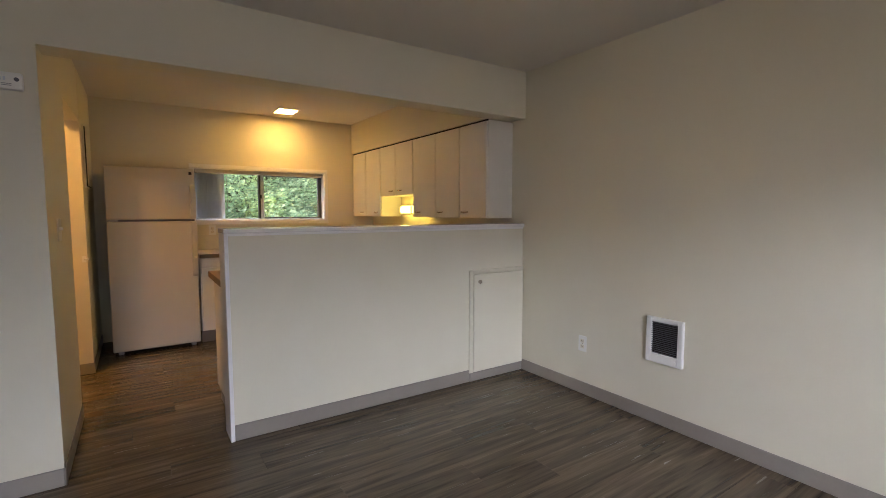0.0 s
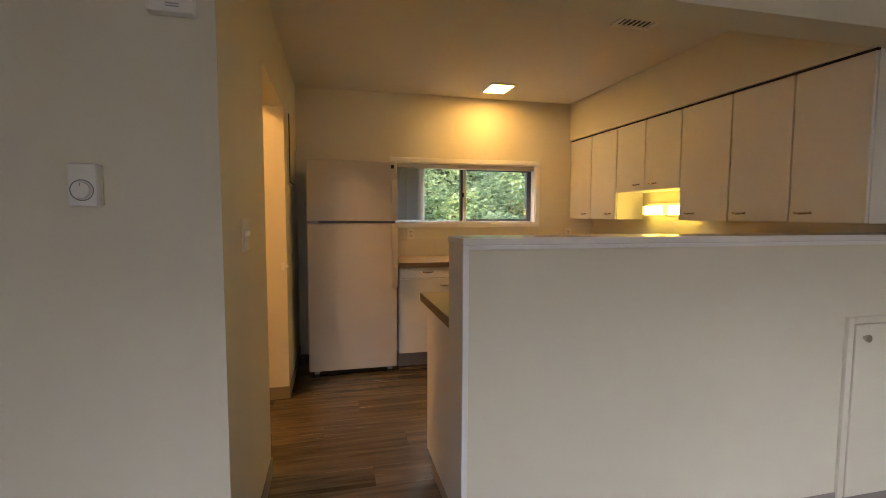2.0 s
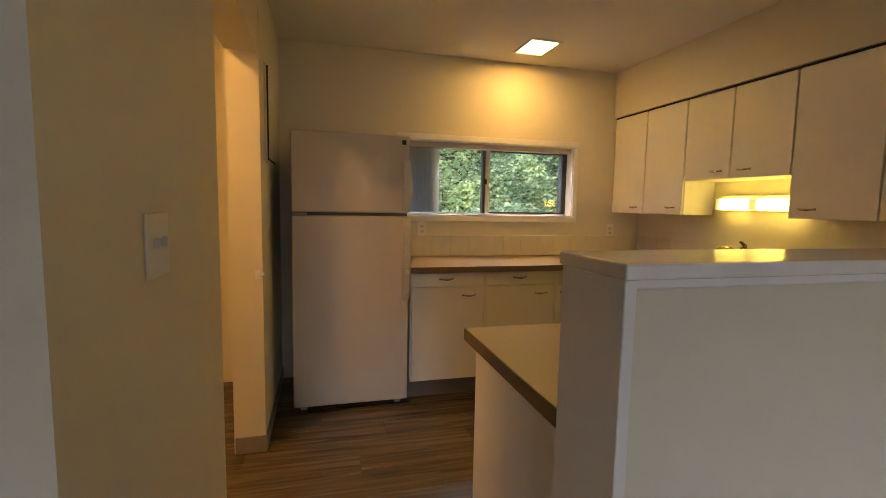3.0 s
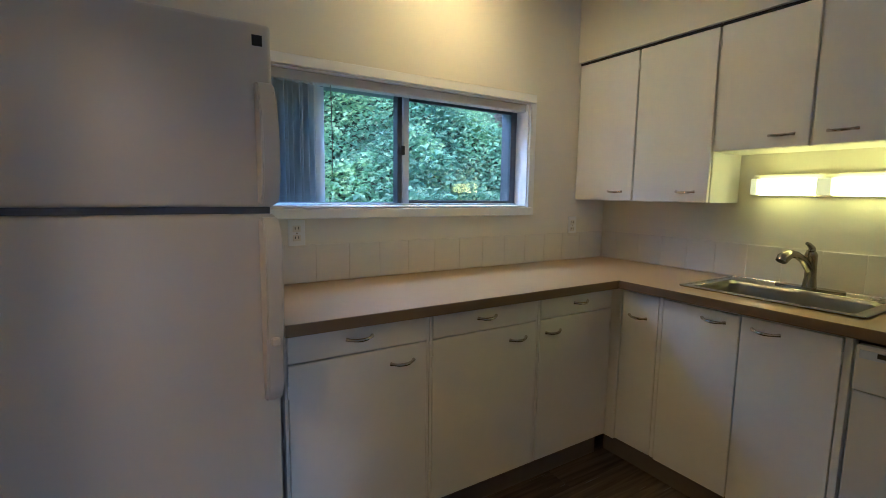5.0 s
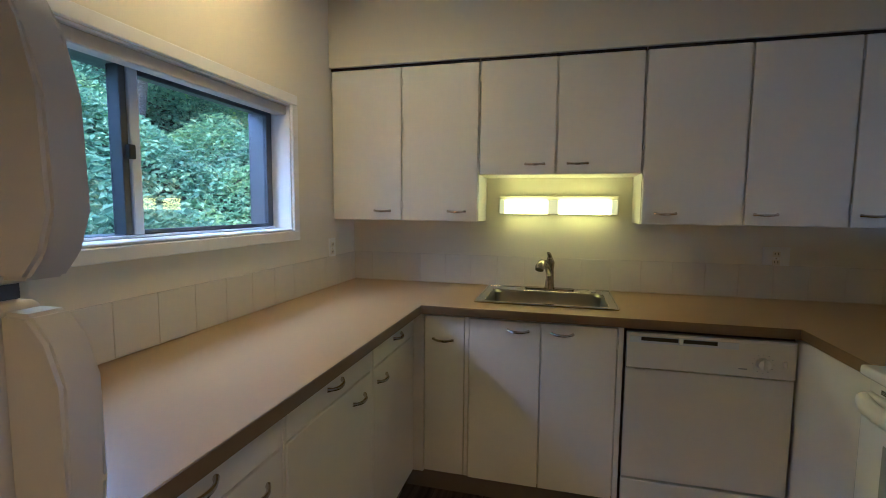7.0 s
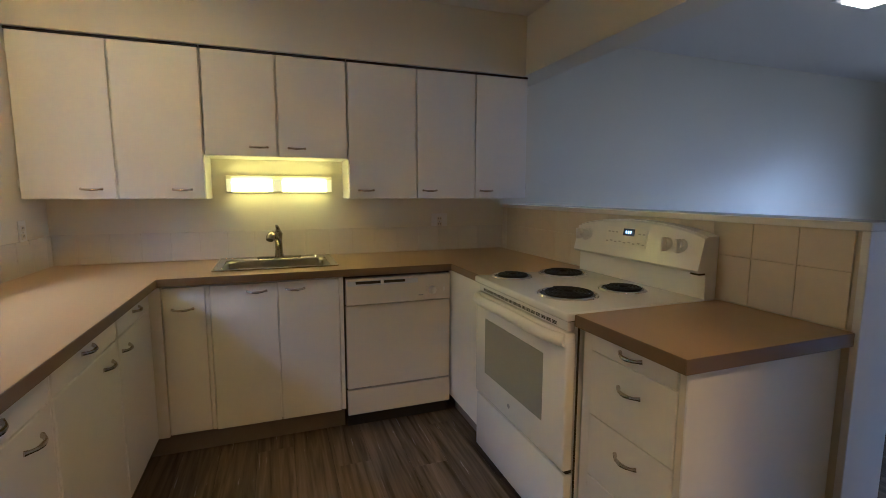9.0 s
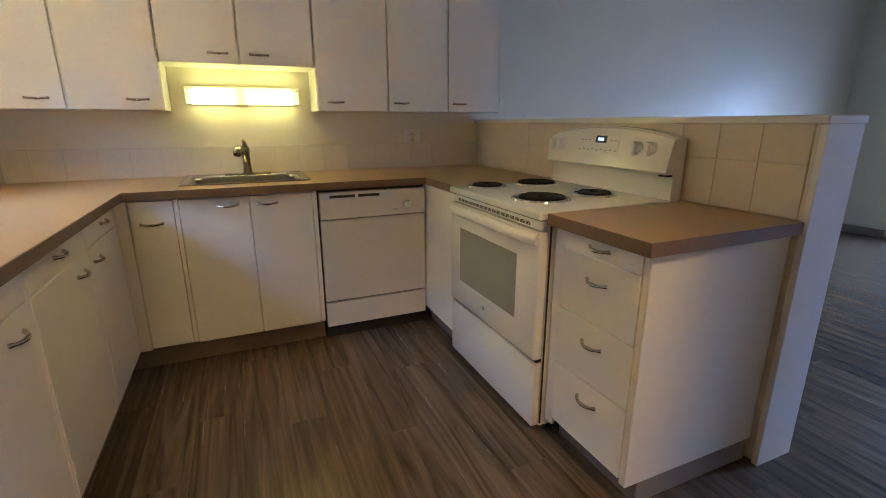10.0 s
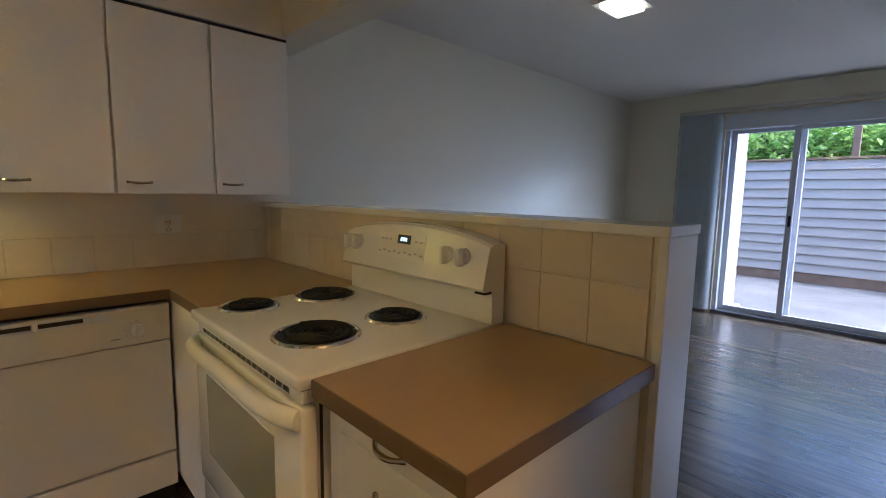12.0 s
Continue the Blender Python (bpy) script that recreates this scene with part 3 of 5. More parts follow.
def north_unit(x0, x1, split_handle, door_handle, label):
    u = base_unit(((x0 + x1) / 2, 5.75, 0), label)
    part("body", one_box(x0, x1, FACE_N + 0.019, NORTH - 0.004, LOW, TOP, bevel=0.001), CABINET, u)
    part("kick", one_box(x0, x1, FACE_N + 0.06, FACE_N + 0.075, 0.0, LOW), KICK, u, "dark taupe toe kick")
    front("drawer_front", u, x0 + 0.012, x1 - 0.012, FACE_N, FACE_N + 0.018, 0.778, TOP - 0.004, (split_handle, FACE_N, 0.830), (0, -1, 0))
    d = front("door", u, x0 + 0.012, x1 - 0.012, FACE_N, FACE_N + 0.018, LOW + 0.004, 0.773, (door_handle, FACE_N, 0.716), (0, -1, 0))
    for a, b in ((x0 + 0.0005, x0 + 0.0108), (x1 - 0.0108, x1 - 0.0005)):
        part("stile", one_box(a, b, FACE_N + 0.003, FACE_N + 0.0185, LOW + 0.002, TOP - 0.002, bevel=0.001), CABINET, u)
    side = x0 + 0.010 if door_handle > (x0 + x1) / 2 else x1 - 0.010
    for z in (0.24, 0.69):
        hinge(d, side, FACE_N - 0.001, z)
    return u


north_unit(0.768, 1.288, 1.016, 1.176, "white base cabinet with a drawer beside the fridge")
north_unit(1.290, 1.828, 1.551, 1.716, "white base cabinet with a drawer under the window")
north_unit(1.830, 2.316, 2.090, 1.919, "white base cabinet with a drawer in the corner")


def sink_unit():
    u = base_unit((2.62, 4.97, 0), "white sink base cabinet with two doors and a narrow corner door")
    part("body", one_box(FACE_E + 0.019, EAST - 0.004, 4.545, 5.408, LOW, 0.70, bevel=0.001), CABINET, u)
    bm = bmesh.new()
    box(bm, FACE_E + 0.019, FACE_E + 0.04, 4.545, 5.408, 0.70, TOP)
    part("rail", bm, CABINET, u)
    part("corner_post", one_box(FACE_E - 0.010, FACE_E + 0.03, 5.404, 5.478, LOW - 0.004, TOP - 0.002, bevel=0.002), CABINET, u)
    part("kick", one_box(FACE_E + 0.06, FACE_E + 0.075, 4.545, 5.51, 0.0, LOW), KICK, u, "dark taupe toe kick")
    part("stile", one_box(FACE_E, FACE_E + 0.018, 4.546, 4.568, LOW, TOP - 0.002, bevel=0.002), CABINET, u)
    part("stile", one_box(FACE_E, FACE_E + 0.018, 5.196, 5.214, LOW, TOP - 0.002, bevel=0.002), CABINET, u)
    front("door", u, FACE_E, FACE_E + 0.018, 5.217, 5.402, LOW, 0.868, (FACE_E, 5.315, 0.760), (-1, 0, 0))
    d = front("door", u, FACE_E - 0.002, FACE_E + 0.016, 4.882, 5.194, LOW - 0.004, 0.866, (FACE_E - 0.002, 4.979, 0.826), (-1, 0, 0))
    hinge(d, FACE_E - 0.003, 5.196, 0.80)
    d = front("door", u, FACE_E - 0.002, FACE_E + 0.016, 4.571, 4.878, LOW - 0.004, 0.866, (FACE_E - 0.002, 4.793, 0.826), (-1, 0, 0))
    hinge(d, FACE_E - 0.003, 4.570, 0.80)
    return u


sink_unit()


def corner_unit():
    u = base_unit((2.1, 3.6, 0), "plain white blind corner cabinet between dishwasher and range")
    part("body", one_box(1.914, EAST - 0.004, HALF_N + 0.012, 3.905, LOW, TOP, bevel=0.001), CABINET, u)
    part("filler", one_box(1.914, 2.375, 3.905, 3.920, LOW - 0.02, TOP - 0.002, bevel=0.002), CABINET, u)
    part("kick", one_box(1.914, 2.38, 3.855, 3.87, 0.0, LOW), KICK, u, "dark taupe toe kick")


corner_unit()


def drawer_unit():
    u = base_unit((0.9, 3.57, 0), "white four-drawer base cabinet at the end of the half wall")
    x0, x1, f = 0.706, 1.112, 3.895
    part("body", one_box(x0, x1, HALF_N + 0.012, f - 0.019, 0.095, TOP, bevel=0.001), CABINET, u)
    part("end_panel", one_box(x0 - 0.006, x0, HALF_N + 0.016, f - 0.002, 0.095, TOP, bevel=0.002), TRIM, u, "flat white painted end panel")
    part("stile", one_box(x0, x0 + 0.022, f - 0.019, f - 0.003, 0.095, TOP, bevel=0.002), IVORY, u, "cream painted corner stile")
    part("stile", one_box(x1 - 0.030, x1 + 0.016, f - 0.019, f - 0.004, 0.075, TOP, bevel=0.002), CABINET, u)
    for a, b, h in ((0.8018, TOP - 0.004, 0.838), (0.5795, 0.8006, 0.726), (0.3612, 0.5783, 0.505), (0.110, 0.3600, 0.290)):
        front("drawer_front", u, x0 + 0.024, x1 - 0.032, f - 0.018, f, a, b, (0.900, f, h), (0, 1, 0))
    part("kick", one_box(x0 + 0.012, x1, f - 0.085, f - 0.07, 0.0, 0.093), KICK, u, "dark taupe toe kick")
    part("kick_return", one_box(x0 + 0.004, x0 + 0.012, HALF_N + 0.016, f - 0.07, 0.0, 0.097, bevel=0.002), BASE, u, "taupe vinyl strip along the end")
    return u


drawer_unit()


# ---- worktops ----
def worktop():
    w = thing("worktop", (2.6, 5.4, 0.875), "brown laminate corner worktop with a built-in sink cutout", "worktop")
    fy, fx, z0, z1 = 5.412, 2.305, 0.876, 0.915
    b, e, n = HALF_N + 0.010, EAST - 0.002, NORTH - 0.002
    xs = [0.768, 1.912, fx + 0.004, 2.452, 2.890, e]
    ys = [b, 3.926, 4.568, 5.180, 5.416, n]

    def solid(i, j):
        if j == 4:
            return True
        if i == 0 or (i == 1 and j > 0):
            return False
        return not (i == 3 and j == 2)

    bm = slab(xs, ys, z0, z1, solid)
    part("top", bm, LAMINATE, w)
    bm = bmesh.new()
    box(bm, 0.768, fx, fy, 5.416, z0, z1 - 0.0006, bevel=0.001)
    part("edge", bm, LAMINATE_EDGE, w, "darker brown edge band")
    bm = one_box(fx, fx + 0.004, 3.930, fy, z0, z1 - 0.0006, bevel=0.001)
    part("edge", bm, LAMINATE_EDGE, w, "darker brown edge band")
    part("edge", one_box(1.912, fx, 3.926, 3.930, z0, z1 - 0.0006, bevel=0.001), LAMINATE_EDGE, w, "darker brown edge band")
    return w


def end_worktop():
    w = thing("worktop", (0.9, 3.6, 0.875), "short brown laminate worktop on the drawer cabinet", "worktop")
    part("top", one_box(0.674, 1.124, HALF_N + 0.010, 3.932, 0.876, 0.915), LAMINATE, w)
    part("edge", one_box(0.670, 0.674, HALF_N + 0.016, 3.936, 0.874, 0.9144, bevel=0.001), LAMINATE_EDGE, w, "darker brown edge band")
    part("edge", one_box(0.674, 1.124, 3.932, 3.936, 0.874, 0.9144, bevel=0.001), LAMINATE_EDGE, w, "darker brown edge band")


worktop()
end_worktop()


def sink():
    s = thing("sink", (2.67, 4.875, 0.915), "single-bowl stainless steel drop-in sink", "sink")
    x0, x1, y0, y1 = 2.438, 2.905, 4.555, 5.193
    a0, a1, b0, b1 = 2.475, 2.800, 4.595, 5.153
    z = 0.9155
    bm = bmesh.new()
    box(bm, x0, a0, y0, y1, z, z + 0.006, bevel=0.002)
    box(bm, a1, x1, y0, y1, z, z + 0.006, bevel=0.002)
    box(bm, a0, a1, y0, b0, z, z + 0.006, bevel=0.002)
    box(bm, a0, a1, b1, y1, z, z + 0.006, bevel=0.002)
    tube(bm, [(x0, y0, z + 0.006), (x1, y0, z + 0.006)], 0.004, 6)
    tube(bm, [(x0, y1, z + 0.006), (x1, y1, z + 0.006)], 0.004, 6)
    tube(bm, [(x0, y0, z + 0.006), (x0, y1, z + 0.006)], 0.004, 6)
    tube(bm, [(x1, y0, z + 0.006), (x1, y1, z + 0.006)], 0.004, 6)
    part("rim", bm, STEEL, s, smooth=True)
    bm = bmesh.new()
    levels = [(0.0, 0.0), (0.010, 0.012), (0.014, 0.10), (0.022, 0.150), (0.06, 0.172)]
    rings = []
    for inset, down in levels:
        pts = []
        r = 0.035 + inset * 0.4
        for cx, cy, a in ((a1 - inset - r, b1 - inset - r, 0), (a0 + inset + r, b1 - inset - r, 90), (a0 + inset + r, b0 + inset + r, 180), (a1 - inset - r, b0 + inset + r, 270)):
            for k in range(6):
                t = radians(a + 18 * k)
                pts.append(bm.verts.new((cx + r * math.cos(t), cy + r * math.sin(t), z + 0.004 - down)))
        rings.append(pts)
    for p, q in zip(rings, rings[1:]):
        for i in range(len(p)):
            j = (i + 1) % len(p)
            bm.faces.new((p[i], p[j], q[j], q[i]))
    bm.faces.new(rings[-1])
    part("bowl", bm, STEEL_BOWL_SHADED, s, smooth=True)
    bm = bmesh.new()
    rod(bm, (2.64, 4.875, z - 0.170), (2.64, 4.875, z - 0.164), 0.042, n=24)
    part("drain", bm, CHROME, s, "chrome drain ring", True)
    bm = bmesh.new()
    rod(bm, (2.86, 4.64, z + 0.005), (2.86, 4.64, z + 0.011), 0.020, 0.017, n=20)
    part("hole_cover", bm, CHROME, s, "round chrome hole cover", True)


sink()


def faucet():
    x, y, z = 2.862, 4.862, 0.9215
    f = thing("faucet", (x, y, z), "brushed nickel pull-out kitchen faucet behind the sink", "faucet")
    bm = bmesh.new()
    prism(bm, [(x - 0.028 * math.cos(radians(a)), y + (0.10 if math.sin(radians(a)) > 0 else -0.10) + 0.028 * math.sin(radians(a))) for a in range(0, 360, 20)], "z", z, z + 0.008)
    part("deck_plate", bm, FAUCET, f, smooth=True)
    bm = bmesh.new()
    tube(bm, [(x, y, z + 0.008), (x, y, z + 0.05), (x - 0.004, y, z + 0.11), (x - 0.015, y, z + 0.150), (x - 0.022, y, z + 0.168)], [0.027, 0.022, 0.021, 0.024, 0.016], 16)
    part("body", bm, FAUCET, f, smooth=True)
    swing = Matrix.Translation((x, y, 0)) @ Matrix.Rotation(radians(-16), 4, "Z") @ Matrix.Translation((-x, -y, 0))
    bm = bmesh.new()
    tube(bm, [(x - 0.01, y, z + 0.085), (x - 0.05, y, z + 0.128), (x - 0.095, y, z + 0.152), (x - 0.135, y, z + 0.156), (x - 0.168, y, z + 0.140), (x - 0.178, y, z + 0.126)], [0.017, 0.016, 0.016, 0.021, 0.024, 0.021], 14)
    bm.transform(swing)
    part("spout", bm, FAUCET, f, smooth=True)
    bm = bmesh.new()
    tube(bm, [(x - 0.012, y, z + 0.155), (x - 0.006, y, z + 0.178), (x - 0.028, y, z + 0.196), (x - 0.040, y, z + 0.200)], [0.018, 0.013, 0.009, 0.007], 12)
    bm.transform(swing)
    part("lever", bm, FAUCET, f, smooth=True)


faucet()


# ---- appliances ----
def dishwasher():
    d = thing("dishwasher", (2.6, 4.225, 0), "cream-white built-in dishwasher with a dial and dark vent slots", "dishwasher")
    y0, y1, f = 3.926, 4.540, 2.318
    part("tub", one_box(f + 0.03, EAST - 0.02, y0 + 0.003, y1 - 0.002, 0.10, 0.8745), DARK, d, "dark tub sides")
    part("door_panel", one_box(f + 0.004, f + 0.03, y0 + 0.005, y1 - 0.005, 0.236, 0.708, bevel=0.003), CREAM_ENAMEL, d)
    part("lower_panel", one_box(f + 0.004, f + 0.03, y0 + 0.005, y1 - 0.005, 0.082, 0.226, bevel=0.003), CREAM_ENAMEL, d)
    # kick plate takes a near-black colour for the shade below the lower panel
    part("kick", one_box(f + 0.05, f + 0.06, y0 + 0.008, y1 - 0.008, 0.0, 0.098), DARK, d, "recessed kick plate, blackened for the shade under the panel")
    c = part("control_panel", one_box(f - 0.006, f + 0.03, y0 + 0.005, y1 - 0.005, 0.712, 0.860, bevel=0.005, segments=2), CREAM_ENAMEL, d)
    part("top_lip", one_box(f - 0.010, f - 0.004, y0 + 0.012, y1 - 0.014, 0.846, 0.857, bevel=0.002), CREAM_ENAMEL, c)
    part("vent_frame", one_box(f - 0.0072, f - 0.005, 4.13, 4.525, 0.818, 0.845, bevel=0.001), PALE_ALUMINIUM, c, "pale grey vent trim")
    for a, b in ((4.345, 4.482), (4.205, 4.327)):
        part("vent_slot", one_box(f - 0.0085, f - 0.007, a, b, 0.828, 0.843), BLACK, c, "dark slot")
    part("vent_latch", one_box(f - 0.012, f - 0.007, 4.327, 4.343, 0.820, 0.850, bevel=0.002), PLASTIC, c)
    bm = bmesh.new()
    rod(bm, (f - 0.006, 4.045, 0.770), (f - 0.026, 4.045, 0.770), 0.024, 0.021, n=24)
    box(bm, f - 0.034, f - 0.020, 4.040, 4.050, 0.750, 0.790, bevel=0.002)
    part("dial", bm, PLASTIC, c, "round white dial", True)
    bm = bmesh.new()
    for k in range(12):
        t = 2 * math.pi * k / 12
        box(bm, f - 0.0068, f - 0.0062, 4.045 + 0.036 * math.cos(t) - 0.002, 4.045 + 0.036 * math.cos(t) + 0.002, 0.770 + 0.036 * math.sin(t) - 0.001, 0.770 + 0.036 * math.sin(t) + 0.001)
    part("dial_marks", bm, GREY, c, "small grey dial marks")
    part("button", one_box(f - 0.010, f - 0.005, 3.965, 3.980, 0.76, 0.785, bevel=0.002), PLASTIC, c)
    part("nameplate", one_box(f - 0.0068, f - 0.0058, 4.098, 4.128, 0.742, 0.747), GREY, c, "small grey nameplate")


dishwasher()


def electric_range():
    x0, x1, back, f = 1.134, 1.905, 3.284, 3.930
    r = thing("electric_range", (1.525, 3.6, 0), "white freestanding electric coil range with oven window", "range")
    part("body", one_box(x0 + 0.004, x1 - 0.004, back, f - 0.02, 0.035, 0.885, bevel=0.003), ENAMEL, r)
    for fx in (x0 + 0.05, x1 - 0.05):
        for fy in (back + 0.05, f - 0.07):
            bm = bmesh.new()
            rod(bm, (fx, fy, 0.0), (fx, fy, 0.037), 0.016, n=12)
            part("foot", bm, BLACK, r, "black levelling foot")
    top = part("cooktop", one_box(x0, x1, back, f + 0.030, 0.886, 0.918, bevel=0.009, segments=3), ENAMEL, r, smooth=True)
    # back guard with a curved crown
    bm = bmesh.new()
    n = 17
    prof = []
    for i in range(n):
        u = i / (n - 1)
        prof.append((x0 + u * (x1 - x0), 1.160 + 0.044 * (1 - (2 * u - 1) ** 2) ** 0.8))
    outline = [(x0, 0.917)] + prof + [(x1, 0.917)]
    prism(bm, outline, "y", back, back + 0.055)
    part("back_guard", bm, ENAMEL, r, smooth=True)
    bm = bmesh.new()
    front_low, front_top, rear_top = [], [], []
    for x, z in prof:
        rear_top.append(bm.verts.new((x, back + 0.050, z)))
        front_top.append(bm.verts.new((x, back + 0.070, z - 0.008)))
        front_low.append(bm.verts.new((x, back + 0.098, 1.030)))
    under = [bm.verts.new((x, back + 0.090, 1.020)) for x, z in prof]
    inner = [bm.verts.new((x, back + 0.050, 1.020)) for x, z in prof]
    for a, b in ((rear_top, front_top), (front_top, front_low), (front_low, under), (under, inner)):
        for i in range(n - 1):
            bm.faces.new((a[i], a[i + 1], b[i + 1], b[i]))
    for i in (0, n - 1):
        bm.faces.new((rear_top[i], front_top[i], front_low[i], under[i], inner[i]))
    panel = part("control_panel", bm, ENAMEL, r, smooth=True)
    # dark strip stands in for shadow under the overhanging panel's end
    part("panel_shadow_line", one_box(x0 + 0.003, x0 + 0.042, back + 0.054, back + 0.088, 1.012, 1.0185), DARK, r, "dark strip for the shadow under the panel end")
    # things on the sloping panel
    slope = (Vector((0, back + 0.070, 1.190)) - Vector((0, back + 0.098, 1.030)))
    out = Vector((0, slope.z, -slope.y)).normalized()

    def on_panel(x, z):
        return Vector((x, back + 0.098 - 0.028 * (z - 1.030) / 0.160, z))

    for x in (1.228, 1.300, 1.802, 1.862):
        p = on_panel(x, 1.118)
        bm = bmesh.new()
        rod(bm, p - out * 0.002, p + out * 0.008, 0.026, 0.024, n=24)
        rod(bm, p + out * 0.008, p + out * 0.018, 0.020, 0.017, n=24)
        box(bm, p.x - 0.009, p.x + 0.009, p.y + 0.004, p.y + 0.034, p.z - 0.030, p.z + 0.026, bevel=0.007, segments=2)
        part("knob", bm, ENAMEL, panel, "white burner knob", True)
    bm = bmesh.new()
    p0 = on_panel(1.54, 1.122)
    turn = Vector((0, 0, 1)).rotation_difference(out).to_matrix().to_4x4()
    flat = Matrix.Translation(p0 + out * 0.0015) @ turn
    bmesh.ops.create_cube(bm, size=1, matrix=flat @ Matrix.Diagonal((0.26, 0.088, 0.002, 1)))
    part("touch_panel", bm, PLASTIC, panel, "pale touch panel")
    bm = bmesh.new()
    bmesh.ops.create_cube(bm, size=1, matrix=flat @ Matrix.Translation((-0.018, -0.024, 0.002)) @ Matrix.Diagonal((0.070, 0.032, 0.002, 1)))
    clock = part("clock", bm, BLACK, panel, "black clock display")
    bm = bmesh.new()
    for k in range(3):
        bmesh.ops.create_cube(bm, size=1, matrix=flat @ Matrix.Translation((-0.004 - 0.013 * k, -0.024, 0.0035)) @ Matrix.Diagonal((0.007, 0.012, 0.001, 1)))
    part("digits", bm, CLOCK, clock, "pale blue lit digits")
    keys = [(-0.115 + 0.029 * k, 0.026 - 0.004 * (k % 2)) for k in range(9)] + [(k, -0.020) for k in (-0.11, -0.085, 0.06, 0.085, 0.11)]
    for u, v in keys:
        bm = bmesh.new()
        bmesh.ops.create_cube(bm, size=1, matrix=flat @ Matrix.Translation((u, v, 0.002)) @ Matrix.Diagonal((0.014, 0.006, 0.0015, 1)))
        part("touch_key", bm, PALE_GREY, panel, "small pale grey touch key")
    # burners
    for bx, by, rad in ((1.815, 3.800, 0.076), (1.805, 3.520, 0.098), (1.388, 3.780, 0.100), (1.390, 3.505, 0.076)):
        bm = bmesh.new()
        ring(bm, (bx, by, 0.9185), rad + 0.015, 0.0075, 36, 8)
        bn = part("burner_ring", bm, CHROME, top, "chrome drip ring", True)
        bm = bmesh.new()
        rod(bm, (bx, by, 0.9165), (bx, by, 0.9195), rad + 0.013, n=36)
        part("drip_bowl", bm, BLACK, bn, "black drip bowl", True)
        bm = bmesh.new()
        k = 5 if rad > 0.09 else 4
        pts = []
        turns = k * 24
        for i in range(turns + 1):
            a = 2 * math.pi * i / 24
            rr = 0.018 + (rad - 0.018) * i / turns
            pts.append((bx + rr * math.cos(a), by + rr * math.sin(a), 0.9265))
        tube(bm, pts, 0.0058, 6)
        part("coil", bm, COIL, bn, "black heating coil", True)
    # front
    d = part("oven_door", one_box(x0 + 0.006, x1 - 0.006, f - 0.019, f + 0.022, 0.333, 0.842, bevel=0.010, segments=3), ENAMEL, r, smooth=True)
    part("oven_window", one_box(x0 + 0.150, x1 - 0.115, f + 0.0205, f + 0.0235, 0.460, 0.728, bevel=0.001), OVEN_GLASS, d, "grey oven window")
    bm = bmesh.new()
    pts = []
    for i in range(13):
        u = i / 12 * 2 - 1
        pts.append((1.520 + u * 0.366, f + 0.020 + 0.042 * (1 - abs(u) ** 6), 0.0))
    tube(bm, pts, [0.021] * 13, 12)
    for v in bm.verts:
        v.co.z = 0.816 + 1.15 * v.co.z + 0.012 * (1 - ((v.co.x - 1.520) / 0.366) ** 2)
    part("handle", bm, PLASTIC, d, "broad white bar handle", True)
    bm = bmesh.new()
    rod(bm, (1.545, f + 0.0215, 0.400), (1.545, f + 0.0240, 0.400), 0.010, n=20)
    part("badge", bm, GREY, d, "small round grey badge")
    vent = part("vent_strip", one_box(x0 + 0.02, x1 - 0.02, f - 0.019, f + 0.012, 0.846, 0.882, bevel=0.003), ENAMEL, r)
    me = mesh_of("vent_slot", one_box(-0.0145, 0.0145, -0.001, 0.001, -0.0014, 0.0014), DARK)
    for k in range(17):
        for z in (0.8565, 0.8610, 0.8655):
            piece("vent_slot", me, vent, (x0 + 0.10 + 0.0365 * k, f + 0.0122, z), "dark slot")
    part("top_gap", one_box(x0 + 0.012, x1 - 0.012, f - 0.019, f + 0.016, 0.8825, 0.8855), DARK, r, "dark gap under the cooktop")
    for a, b in ((x0 + 0.0005, x0 + 0.0038), (x1 - 0.0038, x1 - 0.0005)):
        part("side_gap", one_box(a, b, f - 0.026, f - 0.0195, 0.05, 0.88), DARK, r, "dark joint beside the door")
    part("drawer", one_box(x0 + 0.006, x1 - 0.006, f - 0.019, f + 0.016, 0.040, 0.320, bevel=0.008, segments=2), ENAMEL, r, smooth=True)
    part("drawer_gap", one_box(x0 + 0.012, x1 - 0.012, f - 0.019, f + 0.004, 0.321, 0.332), DARK, r, "dark gap over the drawer")


electric_range()


